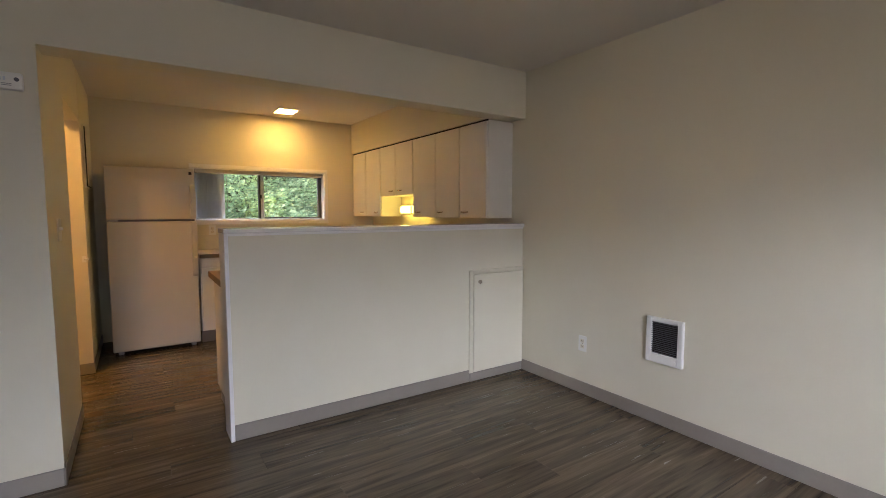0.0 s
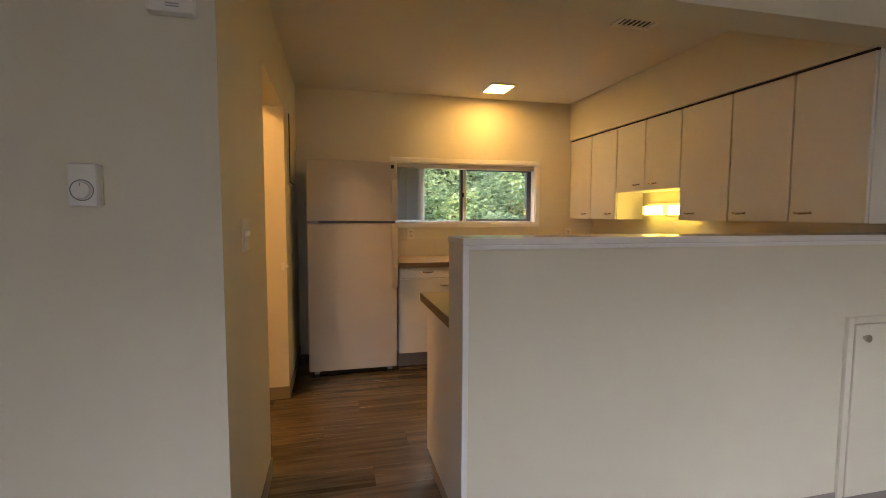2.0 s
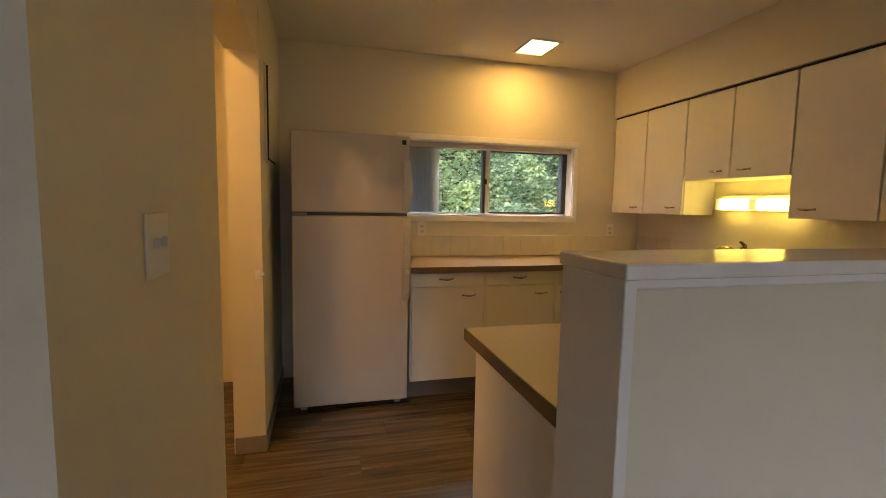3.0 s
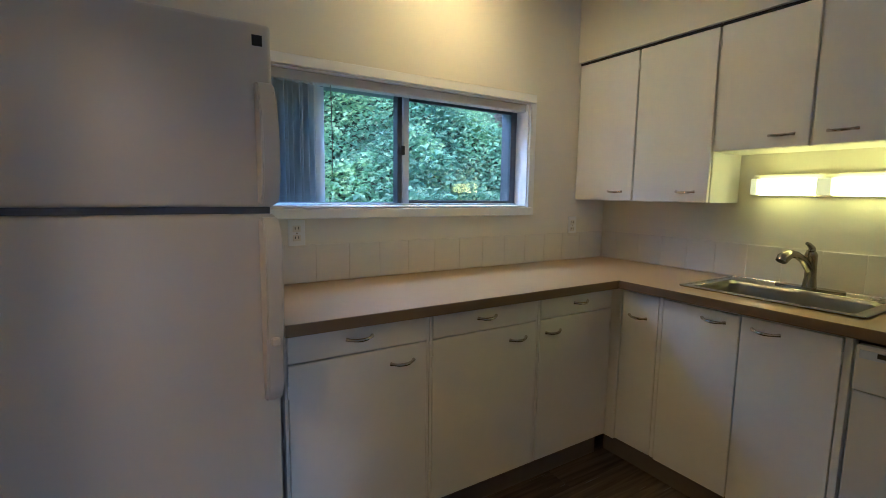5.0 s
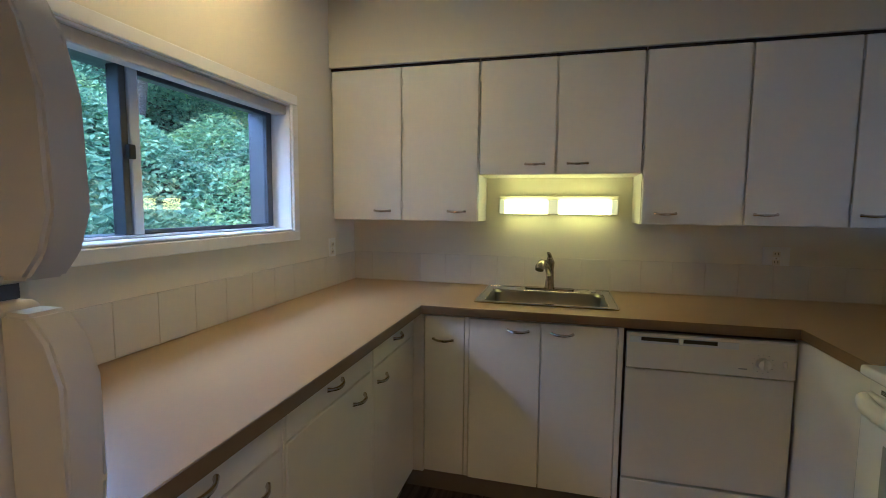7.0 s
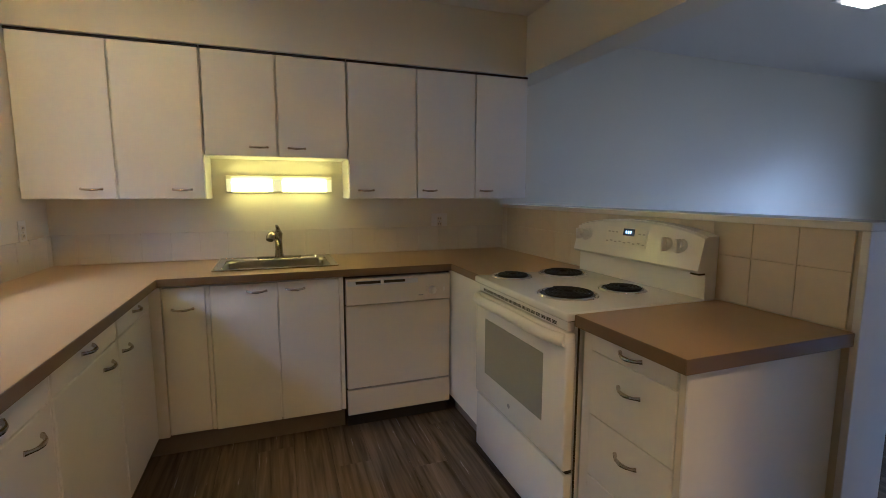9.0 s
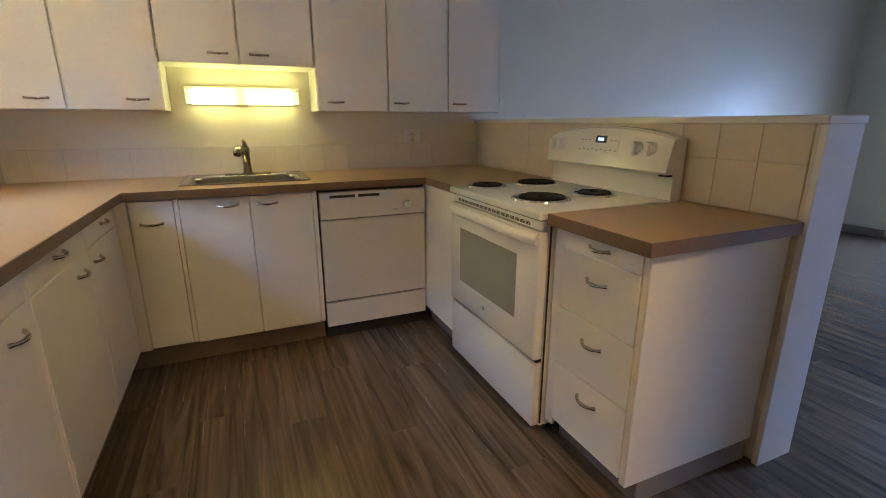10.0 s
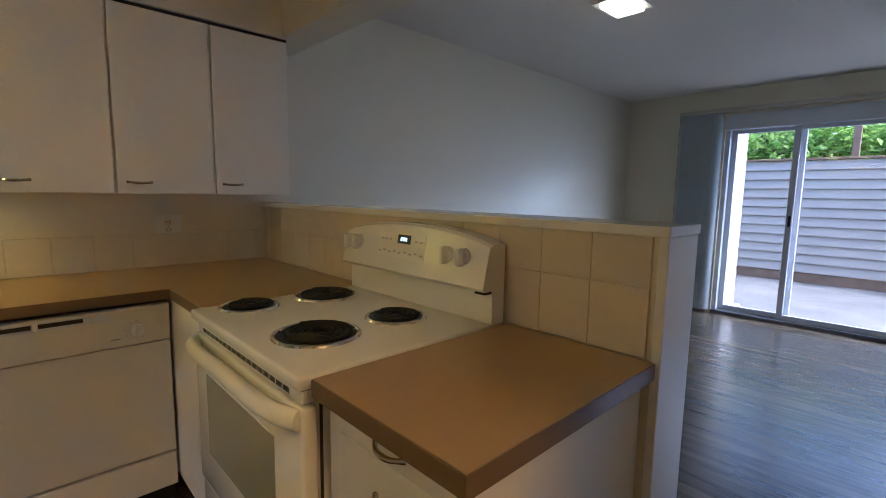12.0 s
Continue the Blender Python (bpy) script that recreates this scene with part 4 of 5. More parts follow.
def refrigerator():
    x0, x1, f, top, split = 0.026, 0.748, 5.400, 1.758, 1.256
    r = thing("refrigerator", (0.38, 5.65, 0), "off-white top-freezer refrigerator with moulded side handles", "refrigerator")
    part("body", one_box(x0 + 0.006, x1 - 0.006, f + 0.075, NORTH - 0.012, 0.050, top - 0.012, bevel=0.006), FRIDGE_SIDE_SHADE, r, "textured steel sides, darkened for the shade beside the fridge")
    part("gasket", one_box(x0 + 0.02, x1 - 0.02, f + 0.062, f + 0.0755, 0.075, top - 0.03), GREY, r, "grey door gasket")
    for name, a, b in (("freezer_door", split + 0.012, top), ("door", 0.036, split - 0.008)):
        d = part(name, one_box(x0, x1, f, f + 0.062, a, b, bevel=0.012, segments=3), FRIDGE, r, smooth=True)
        hx = x1 - 0.026
        zb, zt = (split + 0.020, 1.605) if name != "door" else (0.705, split - 0.016)
        big, small = (zb, zt) if name != "door" else (zt, zb)
        way = 1 if name != "door" else -1
        outline = [(f + 0.001, big), (f - 0.040, big), (f - 0.066, big + way * 0.028), (f - 0.084, big + way * 0.075), (f - 0.080, big + way * 0.20), (f - 0.056, small - way * 0.06), (f - 0.034, small - way * 0.012), (f - 0.010, small), (f + 0.001, small)]
        bm = prism(bmesh.new(), outline, "x", hx - 0.022, hx + 0.024)
        bmesh.ops.bevel(bm, geom=list(bm.edges), offset=0.005, segments=2, affect="EDGES")
        part("handle", bm, FRIDGE, d, "off-white moulded handle", True)
        if name == "door":
            bm = bmesh.new()
            box(bm, hx - 0.012, hx + 0.012, f - 0.078, f - 0.060, 0.885, 0.91, bevel=0.004)
            part("handle_plug", bm, IVORY, d, "yellowed handle plug")
        else:
            part("badge", one_box(x1 - 0.050, x1 - 0.024, f - 0.0025, f + 0.001, top - 0.060, top - 0.032), BLACK, d, "small black badge")
    part("hinge_cover", one_box(x0 + 0.01, x0 + 0.09, f + 0.01, f + 0.075, split - 0.007, split + 0.011, bevel=0.002), GREY, r, "grey middle hinge")
    part("split_strip", one_box(x0 + 0.09, x1 - 0.012, f + 0.022, f + 0.062, split - 0.0075, split + 0.0115), LOUVRE, r, "dark grey strip between the doors")
    part("grille", one_box(x0 + 0.02, x1 - 0.02, f + 0.10, f + 0.12, 0.012, 0.07), DARK, r, "dark base grille")
    for fx in (x0 + 0.06, x1 - 0.06):
        bm = bmesh.new()
        box(bm, fx - 0.022, fx + 0.022, f + 0.045, f + 0.085, 0.0, 0.052, bevel=0.006)
        part("foot", bm, GREY, r, "grey levelling foot")
        bm = bmesh.new()
        box(bm, fx - 0.02, fx + 0.02, NORTH - 0.12, NORTH - 0.06, 0.0, 0.051, bevel=0.006)
        part("foot", bm, BLACK, r)


refrigerator()


# ---- small fixtures ----
def outlet(at, facing, label, width=0.072, high=0.116):
    """A duplex socket plate; at is its centre on the wall."""
    c, f = Vector(at), Vector(facing)
    s = Vector((-f.y, f.x, 0))

    def slab(w, h, d0, d1, du=0.0, dz=0.0, bevel=0.0):
        m = c + s * du + Vector((0, 0, dz))
        e = [m + s * (w / 2) + f * d0, m - s * (w / 2) + f * d1]
        return one_box(min(e[0].x, e[1].x), max(e[0].x, e[1].x), min(e[0].y, e[1].y), max(e[0].y, e[1].y), m.z - h / 2, m.z + h / 2, bevel=bevel)

    o = thing("wall_outlet", at, label, "outlet")
    part("plate", slab(width, high, 0.0005, 0.006, bevel=0.002), PLASTIC, o)
    for dz in (-0.020, 0.020):
        k = part("socket", slab(0.034, 0.028, 0.0055, 0.0085, dz=dz, bevel=0.002), IVORY, o)
        for du in (-0.007, 0.007):
            part("slot", slab(0.003, 0.010, 0.008, 0.0092, du=du, dz=dz + 0.002), DARK, k, "dark slot")
    part("screw", slab(0.006, 0.006, 0.0055, 0.0075), NICKEL, o)


outlet((0.968, NORTH, 1.134), (0, -1, 0), "white duplex outlet above the tile row")
outlet((2.660, NORTH, 1.125), (0, -1, 0), "white duplex outlet in the counter corner")
outlet((EAST, 3.776, 1.120), (-1, 0, 0), "white outlet and switch plate above the counter", 0.118, 0.112)
outlet((EAST, 2.455, 0.375), (-1, 0, 0), "white duplex outlet low on the living room wall")


def light_switch():
    x = JAMB
    o = thing("light_switch", (x, 3.445, 1.243), "white double light switch beside the kitchen opening", "switch")
    part("plate", one_box(x, x + 0.006, 3.387, 3.503, 1.183, 1.303, bevel=0.002), PLASTIC, o)
    for y in (3.422, 3.468):
        bm = one_box(x + 0.005, x + 0.016, y - 0.005, y + 0.005, 1.238, 1.258, bevel=0.002)
        part("toggle", bm, PLASTIC, o)


light_switch()


def thermostat():
    y, x = HALF_S, -0.434
    t = thing("thermostat", (x, y, 1.398), "white wall thermostat with a round dial", "thermostat")
    part("back_plate", one_box(x - 0.034, x + 0.040, y - 0.008, y, 1.342, 1.456, bevel=0.002), IVORY, t, "cream back plate")
    part("body", one_box(x - 0.036, x + 0.036, y - 0.034, y - 0.006, 1.340, 1.458, bevel=0.006, segments=2), PLASTIC, t, smooth=True)
    bm = bmesh.new()
    rod(bm, (x, y - 0.033, 1.384), (x, y - 0.044, 1.384), 0.024, 0.022, n=24)
    dial = part("dial", bm, PLASTIC, t, "white round dial", True)
    bm = bmesh.new()
    ring(bm, (0, 0, 0), 0.028, 0.0016, 28, 6)
    bm.transform(Matrix.Translation((x, y - 0.0345, 1.384)) @ Matrix.Rotation(radians(90), 4, "X"))
    part("dial_ring", bm, GREY, t, "fine grey dial ring")
    part("pointer", one_box(x - 0.001, x + 0.001, y - 0.0448, y - 0.0435, 1.394, 1.404), GREY, dial, "grey pointer line")


def alarm():
    y, x = HALF_S, -0.199
    t = thing("carbon_monoxide_alarm", (x, y, 1.915), "white plastic alarm high on the wall", "alarm")
    part("body", one_box(x - 0.062, x + 0.061, y - 0.038, y, 1.878, 1.952, bevel=0.007, segments=2), PLASTIC, t, smooth=True)
    bm = bmesh.new()
    rod(bm, (x + 0.042, y - 0.037, 1.922), (x + 0.042, y - 0.041, 1.922), 0.009, n=16)
    part("button", bm, LOUVRE, t, "dark grey test button")
    for k in range(4):
        part("vent", one_box(x - 0.045 + 0.014 * k, x - 0.037 + 0.014 * k, y - 0.0388, y - 0.0375, 1.914, 1.930), PALE_ALUMINIUM, t, "pale grey vent slot")
    for k in range(2):
        part("print_bar", one_box(x - 0.010, x + 0.024, y - 0.0386, y - 0.0375, 1.900 - 0.007 * k, 1.903 - 0.007 * k), GREY, t, "small grey print")
    part("lamp", one_box(x - 0.048, x - 0.042, y - 0.0388, y - 0.0375, 1.938, 1.942), GREY, t, "small status lamp")


thermostat()
alarm()


def wall_heater():
    x = EAST
    h = thing("wall_heater", (x, 1.824, 0.540), "white electric wall heater with a dark grille", "heater")
    y0, y1, z0, z1 = 1.706, 1.942, 0.398, 0.683
    bm = bmesh.new()
    t = 0.034
    box(bm, x - 0.026, x, y0, y0 + t, z0, z1, bevel=0.004)
    box(bm, x - 0.026, x, y1 - t, y1, z0, z1, bevel=0.004)
    box(bm, x - 0.026, x, y0 + t, y1 - t, z1 - 0.028, z1, bevel=0.004)
    box(bm, x - 0.026, x, y0 + t, y1 - t, z0, z0 + 0.055, bevel=0.004)
    part("frame", bm, PLASTIC, h, "white metal frame")
    part("backing", one_box(x - 0.006, x - 0.001, y0 + t, y1 - t, z0 + 0.055, z1 - 0.028), DARK, h, "dark recess")
    me = mesh_of("louvre", one_box(-0.007, 0.004, -(y1 - y0) / 2 + t, (y1 - y0) / 2 - t, -0.0018, 0.0018), LOUVRE)
    for k in range(17):
        p = piece("louvre", me, h, (x - 0.014, (y0 + y1) / 2, z0 + 0.062 + 0.0118 * k))
        p.rotation_euler = (0, radians(25), 0)
    bm = bmesh.new()
    rod(bm, (x - 0.026, 1.752, 0.425), (x - 0.036, 1.752, 0.425), 0.011, n=16)
    part("knob", bm, PLASTIC, h, "small white knob", True)


wall_heater()


def access_door():
    y = HALF_S + 0.012
    d = thing("access_door", (2.665, y, 0.07), "cream painted low storage door in the half wall", "door")
    bm = bmesh.new()
    box(bm, 2.385, 2.420, y - 0.016, y, 0.07, 0.885, bevel=0.002)
    box(bm, 2.420, EAST - 0.002, y - 0.016, y, 0.858, 0.885, bevel=0.002)
    part("frame", bm, WALL, d, "cream painted wooden frame")
    p = part("panel", one_box(2.424, EAST - 0.010, y - 0.020, y - 0.002, 0.074, 0.852, bevel=0.002), WALL, d)
    bm = bmesh.new()
    rod(bm, (2.470, y - 0.020, 0.795), (2.470, y - 0.032, 0.795), 0.007, n=14)
    rod(bm, (2.470, y - 0.030, 0.795), (2.470, y - 0.042, 0.795), 0.014, 0.016, n=18)
    part("knob", bm, NICKEL, p, "small metal knob", True)


access_door()


def ceiling_vent():
    x0, x1, y0, y1 = 1.88, 2.15, 4.00, 4.17
    v = thing("ceiling_vent", ((x0 + x1) / 2, (y0 + y1) / 2, CEILING), "white slotted vent in the kitchen ceiling", "vent")
    bm = bmesh.new()
    z = CEILING
    t = 0.03
    box(bm, x0, x1, y0, y0 + t, z - 0.010, z, bevel=0.003)
    box(bm, x0, x1, y1 - t, y1, z - 0.010, z, bevel=0.003)
    box(bm, x0, x0 + t, y0 + t, y1 - t, z - 0.010, z, bevel=0.003)
    box(bm, x1 - t, x1, y0 + t, y1 - t, z - 0.010, z, bevel=0.003)
    part("frame", bm, TRIM, v)
    part("backing", one_box(x0 + t, x1 - t, y0 + t, y1 - t, z - 0.002, z - 0.0005), DARK, v, "dark duct behind the slats")
    me = mesh_of("slat", one_box(-0.004, 0.004, -(y1 - y0) / 2 + t, (y1 - y0) / 2 - t, -0.004, 0.004), TRIM)
    for k in range(6):
        s = piece("slat", me, v, (x0 + t + 0.020 + 0.034 * k, (y0 + y1) / 2, z - 0.007))
        s.rotation_euler = (0, radians(40), 0)


ceiling_vent()


def breaker_panel():
    x = -0.09
    y0, y1, z0, z1 = 5.19, 5.53, 1.555, 2.055
    p = thing("breaker_panel", (x, (y0 + y1) / 2, z0), "painted metal breaker panel with a dark door edge", "electrical panel")
    part("frame", one_box(x, x + 0.012, y0 - 0.012, y1 + 0.012, z0 - 0.012, z1 + 0.012, bevel=0.003), WALL, p)
    d = part("door", one_box(x + 0.013, x + 0.021, y0 + 0.007, y1, z0 + 0.007, z1, bevel=0.003), WALL, p)
    part("catch", one_box(x + 0.020, x + 0.026, y0 + 0.02, y0 + 0.04, 1.83, 1.87, bevel=0.002), WALL, d, "small painted catch")
    bm = bmesh.new()
    box(bm, x + 0.0122, x + 0.0205, y0, y0 + 0.0065, z0, z1)
    box(bm, x + 0.0122, x + 0.0205, y0 + 0.0065, y1, z0, z0 + 0.0065)
    part("door_gap", bm, DARK, p, "dark gap round the door")


breaker_panel()


def door_latch():
    y, z = 4.983, 0.955
    h = thing("door_latch", (-0.10, y, z), "small white latch on the doorway corner", "latch")
    part("plate", one_box(-0.125, -0.098, y - 0.004, y + 0.002, z - 0.025, z + 0.025, bevel=0.001), PLASTIC, h)
    bm = bmesh.new()
    tube(bm, [(-0.105, y - 0.003, z), (-0.098, y - 0.018, z), (-0.080, y - 0.022, z + 0.004)], [0.007, 0.007, 0.009], 8)
    part("catch", bm, PLASTIC, h, smooth=True)


door_latch()

# ---- outdoors ----
ground = structure("ground", one_box(-300, 300, -300, 300, -0.32, -0.21), SOIL, "dark bare ground", "ground")
structure("patio", one_box(-3.5, 4.5, -5.1, SOUTH - 0.2, -0.20, -0.05), CONCRETE, "grey weathered concrete patio slab", "patio")


def leaf_sheet(name, places, sizes, mat, at, label, category, kind, parent=None):
    """Many small folded leaves as one mesh; places are base points."""
    count = len(places)
    rng = np.random.default_rng(len(name) + count)
    base = np.array([[0, 0, 0], [0.33, 0.45, 0.10], [0, 1.0, -0.04], [-0.33, 0.45, 0.10]])
    verts = np.empty((count, 4, 3))
    yaw, tilt, roll = rng.uniform(0, 2 * np.pi, count), rng.uniform(-0.9, 0.7, count), rng.uniform(-0.7, 0.7, count)
    for i in range(4):
        p = base[i] * sizes[:, None]
        x = p[:, 0] * np.cos(roll) + p[:, 2] * np.sin(roll)
        z = -p[:, 0] * np.sin(roll) + p[:, 2] * np.cos(roll)
        y2 = p[:, 1] * np.cos(tilt) - z * np.sin(tilt)
        z2 = p[:, 1] * np.sin(tilt) + z * np.cos(tilt)
        verts[:, i, 0] = x * np.cos(yaw) - y2 * np.sin(yaw)
        verts[:, i, 1] = x * np.sin(yaw) + y2 * np.cos(yaw)
        verts[:, i, 2] = z2
    verts += (np.asarray(places) - np.asarray(at))[:, None]
    idx = np.arange(count) * 4
    faces = np.concatenate([np.stack([idx, idx + 1, idx + 2], 1), np.stack([idx, idx + 2, idx + 3], 1)])
    me = bpy.data.meshes.new(name)
    me.from_pydata(verts.reshape(-1, 3).tolist(), [], faces.tolist())
    me.materials.append(mat)
    ob = new(name, me)
    if parent:
        ob.parent = parent
        return tagged(ob, label, kind=kind)
    ob.location = at
    return tagged(ob, label, category, kind=kind)


def slope_height(x, y):
    return 0.45 + 0.64 * (y - 7.6) + 0.25 * math.sin(x * 0.9 + y) + 0.18 * math.sin(x * 2.1 - y * 1.3)


def hillside():
    xs, ys = np.linspace(-9, 20, 59), np.linspace(7.2, 13.6, 22)
    bm = bmesh.new()
    grid = [[bm.verts.new((x, y, slope_height(x, y) if j else -0.21)) for x in xs] for j, y in enumerate(ys)]
    for j in range(len(ys) - 1):
        for i in range(len(xs) - 1):
            bm.faces.new((grid[j][i], grid[j][i + 1], grid[j + 1][i + 1], grid[j + 1][i]))
    structure("bank", bm, SOIL, "steep soil bank behind the house", "bank")
    rng = np.random.default_rng(5)
    n = 180000
    u = rng.uniform(0, 1, n)
    y = 7.3 + 6.4 * u**1.3
    x = 1.2 + (4.2 + 0.75 * (y - 7.3)) * rng.uniform(-1, 1, n) + 0.35 * (y - 7.3)
    lump = 0.28 * (np.sin(x * 3.1 + 1.3 * y) * np.sin(y * 2.7 - x) + 1) + 0.2 * (np.sin(x * 1.3 + 4) + 1)
    z = np.array([slope_height(a, b) for a, b in zip(x, y)]) + lump * rng.uniform(0.2, 1.0, n)
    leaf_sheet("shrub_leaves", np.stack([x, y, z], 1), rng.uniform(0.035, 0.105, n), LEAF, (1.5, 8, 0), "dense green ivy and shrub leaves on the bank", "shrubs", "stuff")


hillside()


def tree(at, high, crown_at, crown_r, leaves, mat, seed, label, lean=(0, 0)):
    rng = random.Random(seed)
    t = thing("tree", at, label, "tree")
    a = Vector(at)
    bm = bmesh.new()
    pts = [a + Vector((lean[0] * u + 0.08 * math.sin(4 * u + seed), lean[1] * u, high * u)) for u in (0, 0.2, 0.4, 0.6, 0.8, 1.0)]
    tube(bm, pts, [0.15, 0.13, 0.115, 0.10, 0.075, 0.045], 10)
    part("trunk", bm, BARK, t, "grey-brown bark", True)
    for k in range(6):
        p = pts[2 + k % 4]
        d = Vector((rng.uniform(-1, 1), rng.uniform(-1, 1), rng.uniform(0.3, 0.9))).normalized() * rng.uniform(0.7, 1.5)
        bm = bmesh.new()
        tube(bm, [p, p + d * 0.5 + Vector((0, 0, 0.08)), p + d], [0.05, 0.035, 0.012], 7)
        part("limb", bm, BARK, t, "", True)
    g = np.random.default_rng(seed)
    clumps = g.normal(0, 1, (90, 3)) * (np.array(crown_r) * 0.6) + np.array(crown_at)
    which = g.integers(0, len(clumps), leaves)
    places = clumps[which] + g.normal(0, 0.22, (leaves, 3))
    leaf_sheet("crown", places, g.uniform(0.07, 0.17, leaves), mat, at, "uneven green leaf crown", "", "stuff", parent=t)
    return t


def on_slope(x, y):
    return (x, y, slope_height(x, y) - 0.1)


tree(on_slope(1.1, 11.0), 2.6, (1.3, 11.3, 4.4), (0.8, 0.8, 0.6), 4500, LEAF, 3, "tall leafy tree on the bank", (0.3, 0))
tree(on_slope(2.5, 11.6), 2.8, (3.0, 11.9, 4.6), (0.7, 0.8, 0.6), 3500, LEAF, 7, "slim leafy tree on the bank", (-0.35, 0.2))
tree(on_slope(6.0, 11.0), 2.8, (6.0, 11.0, 4.4), (1.2, 0.9, 0.8), 5500, LEAF_LIGHT, 11, "leafy tree higher on the bank", (0.2, 0))
tree(on_slope(8.6, 10.8), 2.8, (8.6, 10.8, 4.1), (1.4, 1.0, 0.9), 6500, LEAF_LIGHT, 13, "broad leafy tree on the bank", (0.2, 0))
tree(on_slope(11.0, 10.5), 2.8, (11.2, 10.5, 3.9), (1.5, 1.0, 1.0), 6500, LEAF, 15, "broad leafy tree on the bank", (0.2, 0))
tree(on_slope(-1.0, 11.6), 2.6, (-0.9, 11.6, 4.5), (0.9, 0.8, 0.6), 4500, LEAF_LIGHT, 17, "bright leafy tree on the bank", (0.2, 0))
for k, (x, y, s) in enumerate(((0.6, -7.4, 21), (2.4, -7.2, 22), (4.4, -7.6, 23), (1.5, -8.8, 25))):
    tree((x, y, -0.25), 2.9, (x, y, 2.35), (1.6, 0.8, 0.62), 5200, LEAF_LIGHT, s, "leafy tree behind the patio fence")


def patio_fence():
    y = -5.0
    f = thing("patio_fence", (1.5, y, -0.05), "white lap-siding patio fence with timber posts", "fence")
    for x in (-3.1, -1.0, 1.1, 3.2):
        part("post", one_box(x - 0.045, x + 0.045, y - 0.11, y - 0.02, -0.05, 2.55, bevel=0.004), TIMBER, f, "weathered timber post")
    part("cap_rail", one_box(-3.4, 4.4, y - 0.06, y + 0.05, 1.925, 1.955, bevel=0.004), TIMBER, f, "weathered timber top rail")
    part("base_board", one_box(-3.4, 4.4, y - 0.02, y + 0.015, -0.05, 0.11, bevel=0.004), TIMBER, f, "dark timber base board")
    bm = bmesh.new()
    prism(bm, [(-0.004, -0.078), (0.036, -0.078), (0.038, -0.070), (0.006, 0.066), (-0.004, 0.072)], "x", -3.9, 3.9)
    me = mesh_of("board", bm, SIDING)
    for k in range(12):
        piece("board", me, f, (0.5, y, 0.195 + 0.150 * k))
    return f


patio_fence()


def side_screen():
    s = thing("patio_screen", (1.93, -2.4, -0.05), "stucco pier with a white lattice screen beside the patio", "screen")
    part("pier", one_box(1.79, 2.13, -2.0, SOUTH - 0.185, -0.05, 2.6, bevel=0.006), STUCCO, s, "pale stucco pier")
    bm = bmesh.new()
    for k in range(13):
        z = 0.05 + 0.17 * k
        tube(bm, [(1.80, -2.02, z), (1.90, -2.25, z + 0.20)], 0.014, 6)
        tube(bm, [(1.80, -2.02, z + 0.20), (1.90, -2.25, z)], 0.014, 6)
    part("lattice", bm, SIDING, s, "white crossed lattice strips")
    part("post", one_box(1.885, 1.93, -2.30, -2.25, -0.05, 2.6, bevel=0.004), TIMBER, s)
    part("plinth", one_box(1.73, 2.15, -2.06, -1.98, -0.05, 0.02, bevel=0.006), STUCCO, s)
    return s


side_screen()

# ---- tiles ----
TILE_W, GAP = 0.1525, 0.0015
TILE_TOP = 1.084


def tile_mesh(name, w, h, axis, mat, thick=0.007):
    bm = bmesh.new()
    if axis == "x":
        box(bm, 0, w - GAP, -thick, 0, 0, h - GAP, bevel=0.0018, segments=2)
    else:
        box(bm, -thick, 0, 0, w - GAP, 0, h - GAP, bevel=0.0018, segments=2)
    return mesh_of(name, bm, mat)


def tile_row_north():
    z0 = 0.9185
    structure("trim_tile_bed", one_box(0.768, EAST - 0.009, NORTH - 0.008, NORTH - 0.0005, z0 - 0.002, TILE_TOP - 0.003), GROUT, "beige grout bed behind the tiles", "trim")
    me = tile_mesh("tile", TILE_W, TILE_TOP - z0, "x", TILE_PALE)
    x = 1.049 + 12 * TILE_W
    last = tile_mesh("tile", EAST - 0.011 - x, TILE_TOP - z0, "x", TILE_PALE)
    piece("tile", last, wall_north, (x, NORTH - 0.003, z0))
    while x - TILE_W > 0.73:
        x -= TILE_W
        cut = [c for c in (0.968, 2.660) if x < c < x + TILE_W]
        if not cut:
            piece("tile", me, wall_north, (x, NORTH - 0.003, z0))
            continue
        # notched round the outlet plate
        h, w = TILE_TOP - z0 - GAP, TILE_W - GAP
        c = cut[0] - x
        a, b = max(0.004, c - 0.042), min(w - 0.004, c + 0.042)
        n = (1.072 if cut[0] < 2 else 1.062) - z0
        bm = prism(bmesh.new(), [(0, 0), (w, 0), (w, h), (b, h), (b, n), (a, n), (a, h), (0, h)], "y", -0.007, 0)
        piece("tile", mesh_of("tile", bm, TILE_PALE), wall_north, (x, NORTH - 0.003, z0), "tile notched round an outlet")


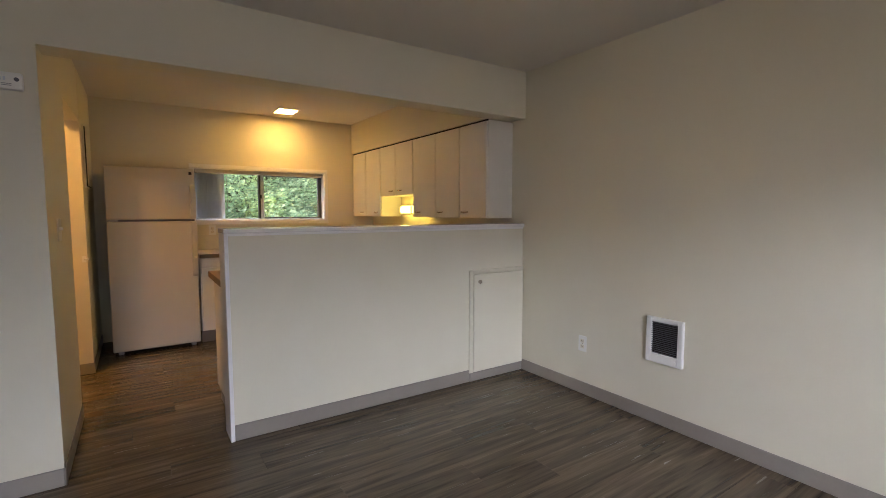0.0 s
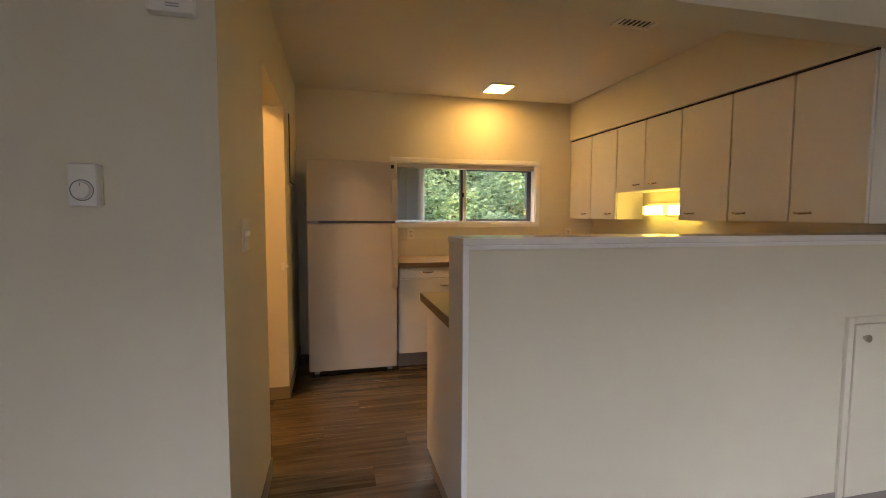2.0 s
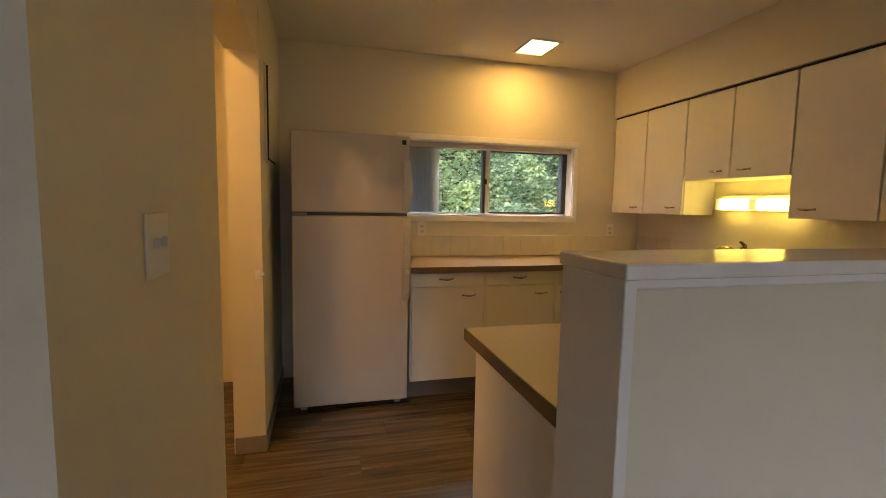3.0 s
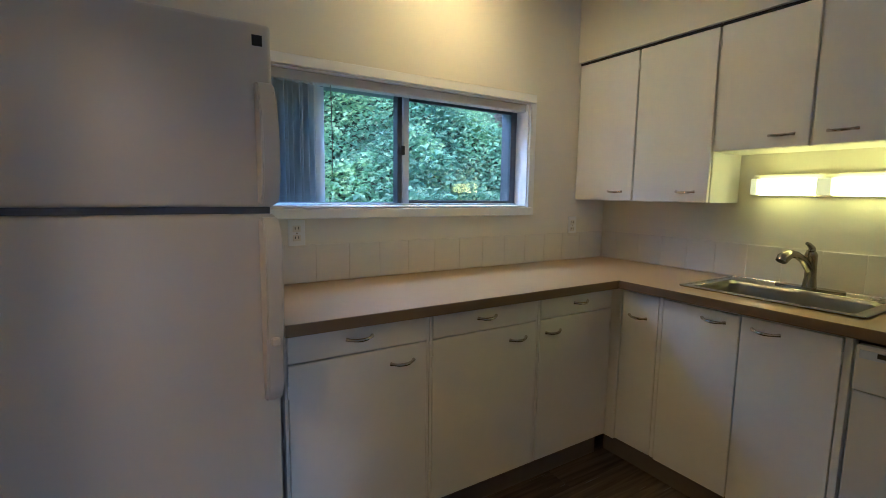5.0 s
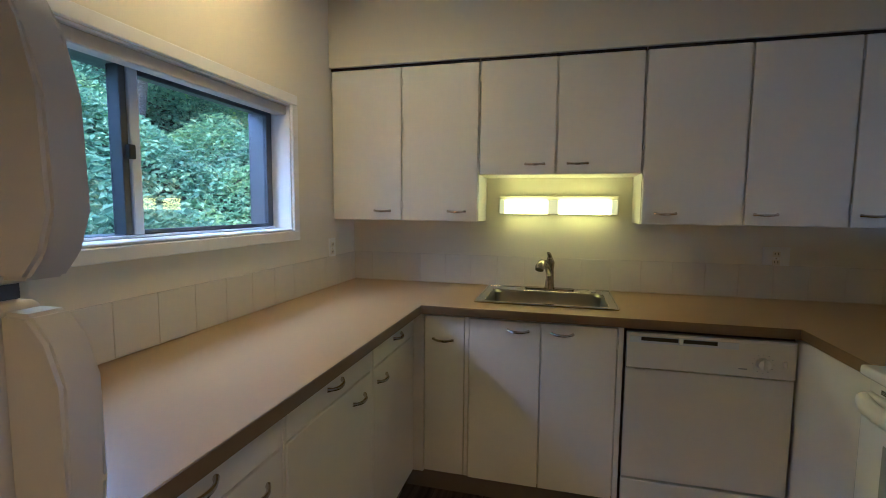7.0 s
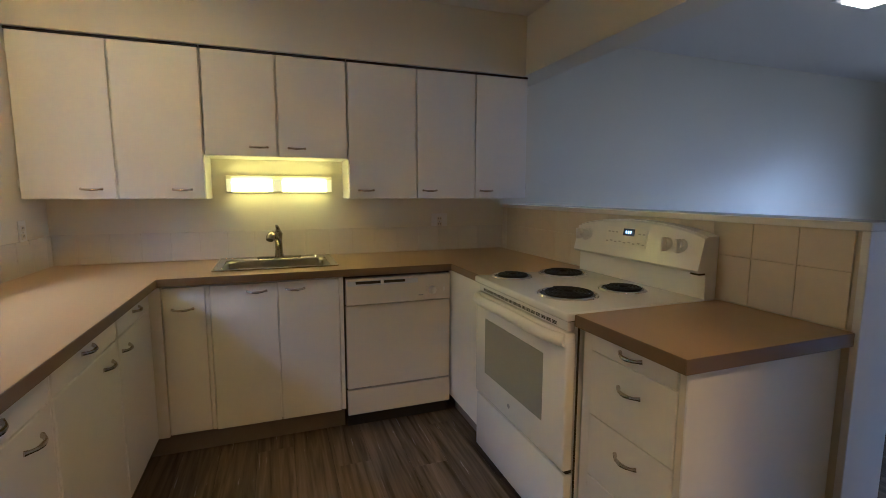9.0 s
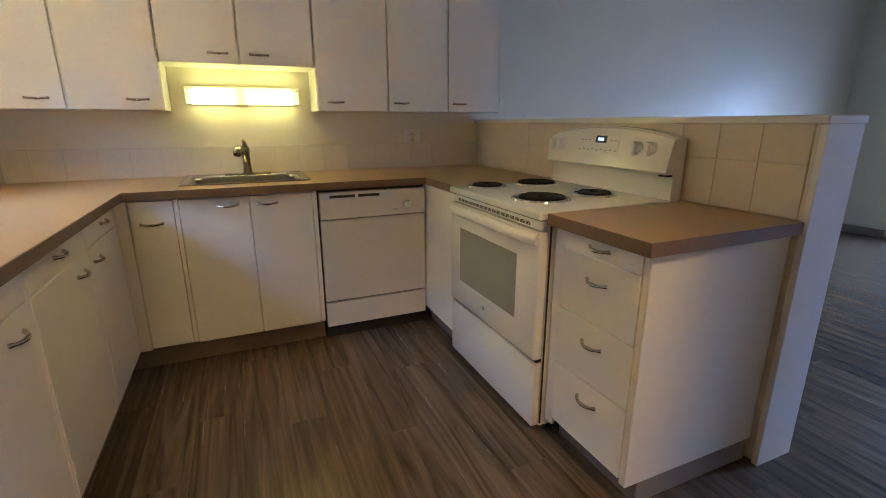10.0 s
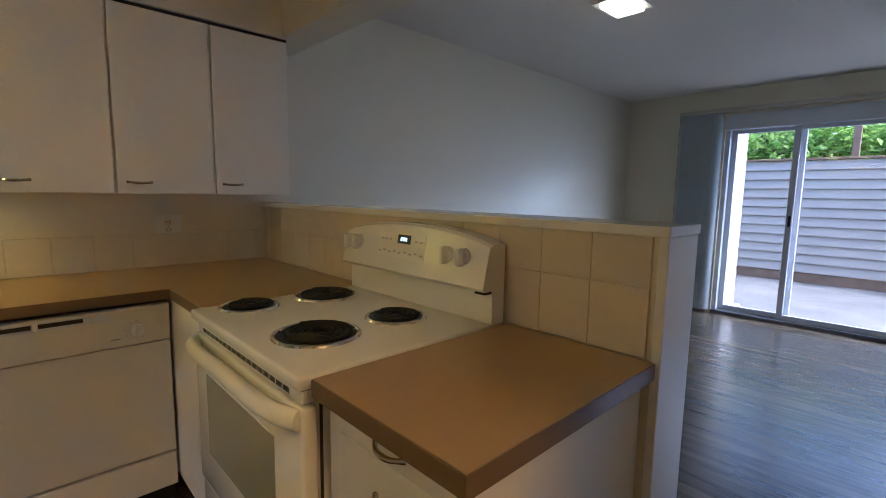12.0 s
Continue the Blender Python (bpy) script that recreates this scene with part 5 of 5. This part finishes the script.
def tile_row_east(wall):
    z0 = 0.9185
    structure("trim_tile_bed_east", one_box(EAST - 0.008, EAST - 0.0005, HALF_N + 0.008, NORTH - 0.009, z0 - 0.002, TILE_TOP - 0.001), GROUT, "beige grout bed behind the tiles", "trim")
    me = tile_mesh("tile", TILE_W, TILE_TOP + 0.002 - z0, "y", TILE_PALE)
    y = 3.328
    first = tile_mesh("tile", 3.328 - HALF_N - 0.012, TILE_TOP + 0.002 - z0, "y", TILE_PALE)
    piece("tile", first, wall, (EAST - 0.003, HALF_N + 0.012, z0))
    while y + TILE_W < NORTH - 0.01:
        piece("tile", me, wall, (EAST - 0.003, y, z0))
        y += TILE_W
    last = tile_mesh("tile", NORTH - 0.011 - y, TILE_TOP + 0.002 - z0, "y", TILE_PALE)
    piece("tile", last, wall, (EAST - 0.003, y, z0))


def tile_rows_half():
    z0, zm, z1 = 0.9185, 1.092, 1.229
    me0 = mesh_of("tile", one_box(0, 0.1545 - GAP, 0, 0.007, 0, zm - z0 - GAP, bevel=0.001), TILE)
    me1 = mesh_of("tile", one_box(0, 0.1545 - GAP, 0, 0.007, 0, z1 - zm, bevel=0.001), TILE)
    structure("trim_tile_bed_half", one_box(0.700, EAST - 0.011, HALF_N + 0.0005, HALF_N + 0.0055, z0 - 0.002, z1 - 0.002), GROUT, "beige grout bed behind the tiles", "trim")
    x = 0.700
    while x + 0.1545 < EAST:
        piece("tile", me0, half_wall, (x, HALF_N + 0.003, z0))
        piece("tile", me1, half_wall, (x, HALF_N + 0.003, zm))
        x += 0.1545


tile_row_north()
tile_row_east(bpy.data.objects["wall_east"])
tile_rows_half()


# ---- floor planks ----
def planks():
    rng = random.Random(4)
    w, long = 0.178, 1.22
    cache = {}

    def plank(x0, x1, y0, y1):
        x0, x1 = max(x0, WEST), min(x1, EAST)
        if x1 - x0 < 0.03:
            return
        key = round(x1 - x0, 3), round(y1 - y0, 3)
        if key not in cache:
            lx, ly = key
            cache[key] = mesh_of("plank", one_box(0.0004, lx - 0.0004, 0.0004, ly - 0.0004, -0.0055, 0.0, bevel=0.0006), PLANK)
        piece("plank", cache[key], floor, (x0, y0, 0.0))

    y = SOUTH
    row = 0
    while y < NORTH:
        y1 = min(y + w, NORTH)
        x = WEST - (0.0, 0.41, 0.81, 0.2, 0.62)[row % 5] - 0.1 * rng.random()
        x = round(x, 2)
        while x < EAST:
            plank(x, x + long, y, y1)
            x += long
        y += w
        row += 1


planks()
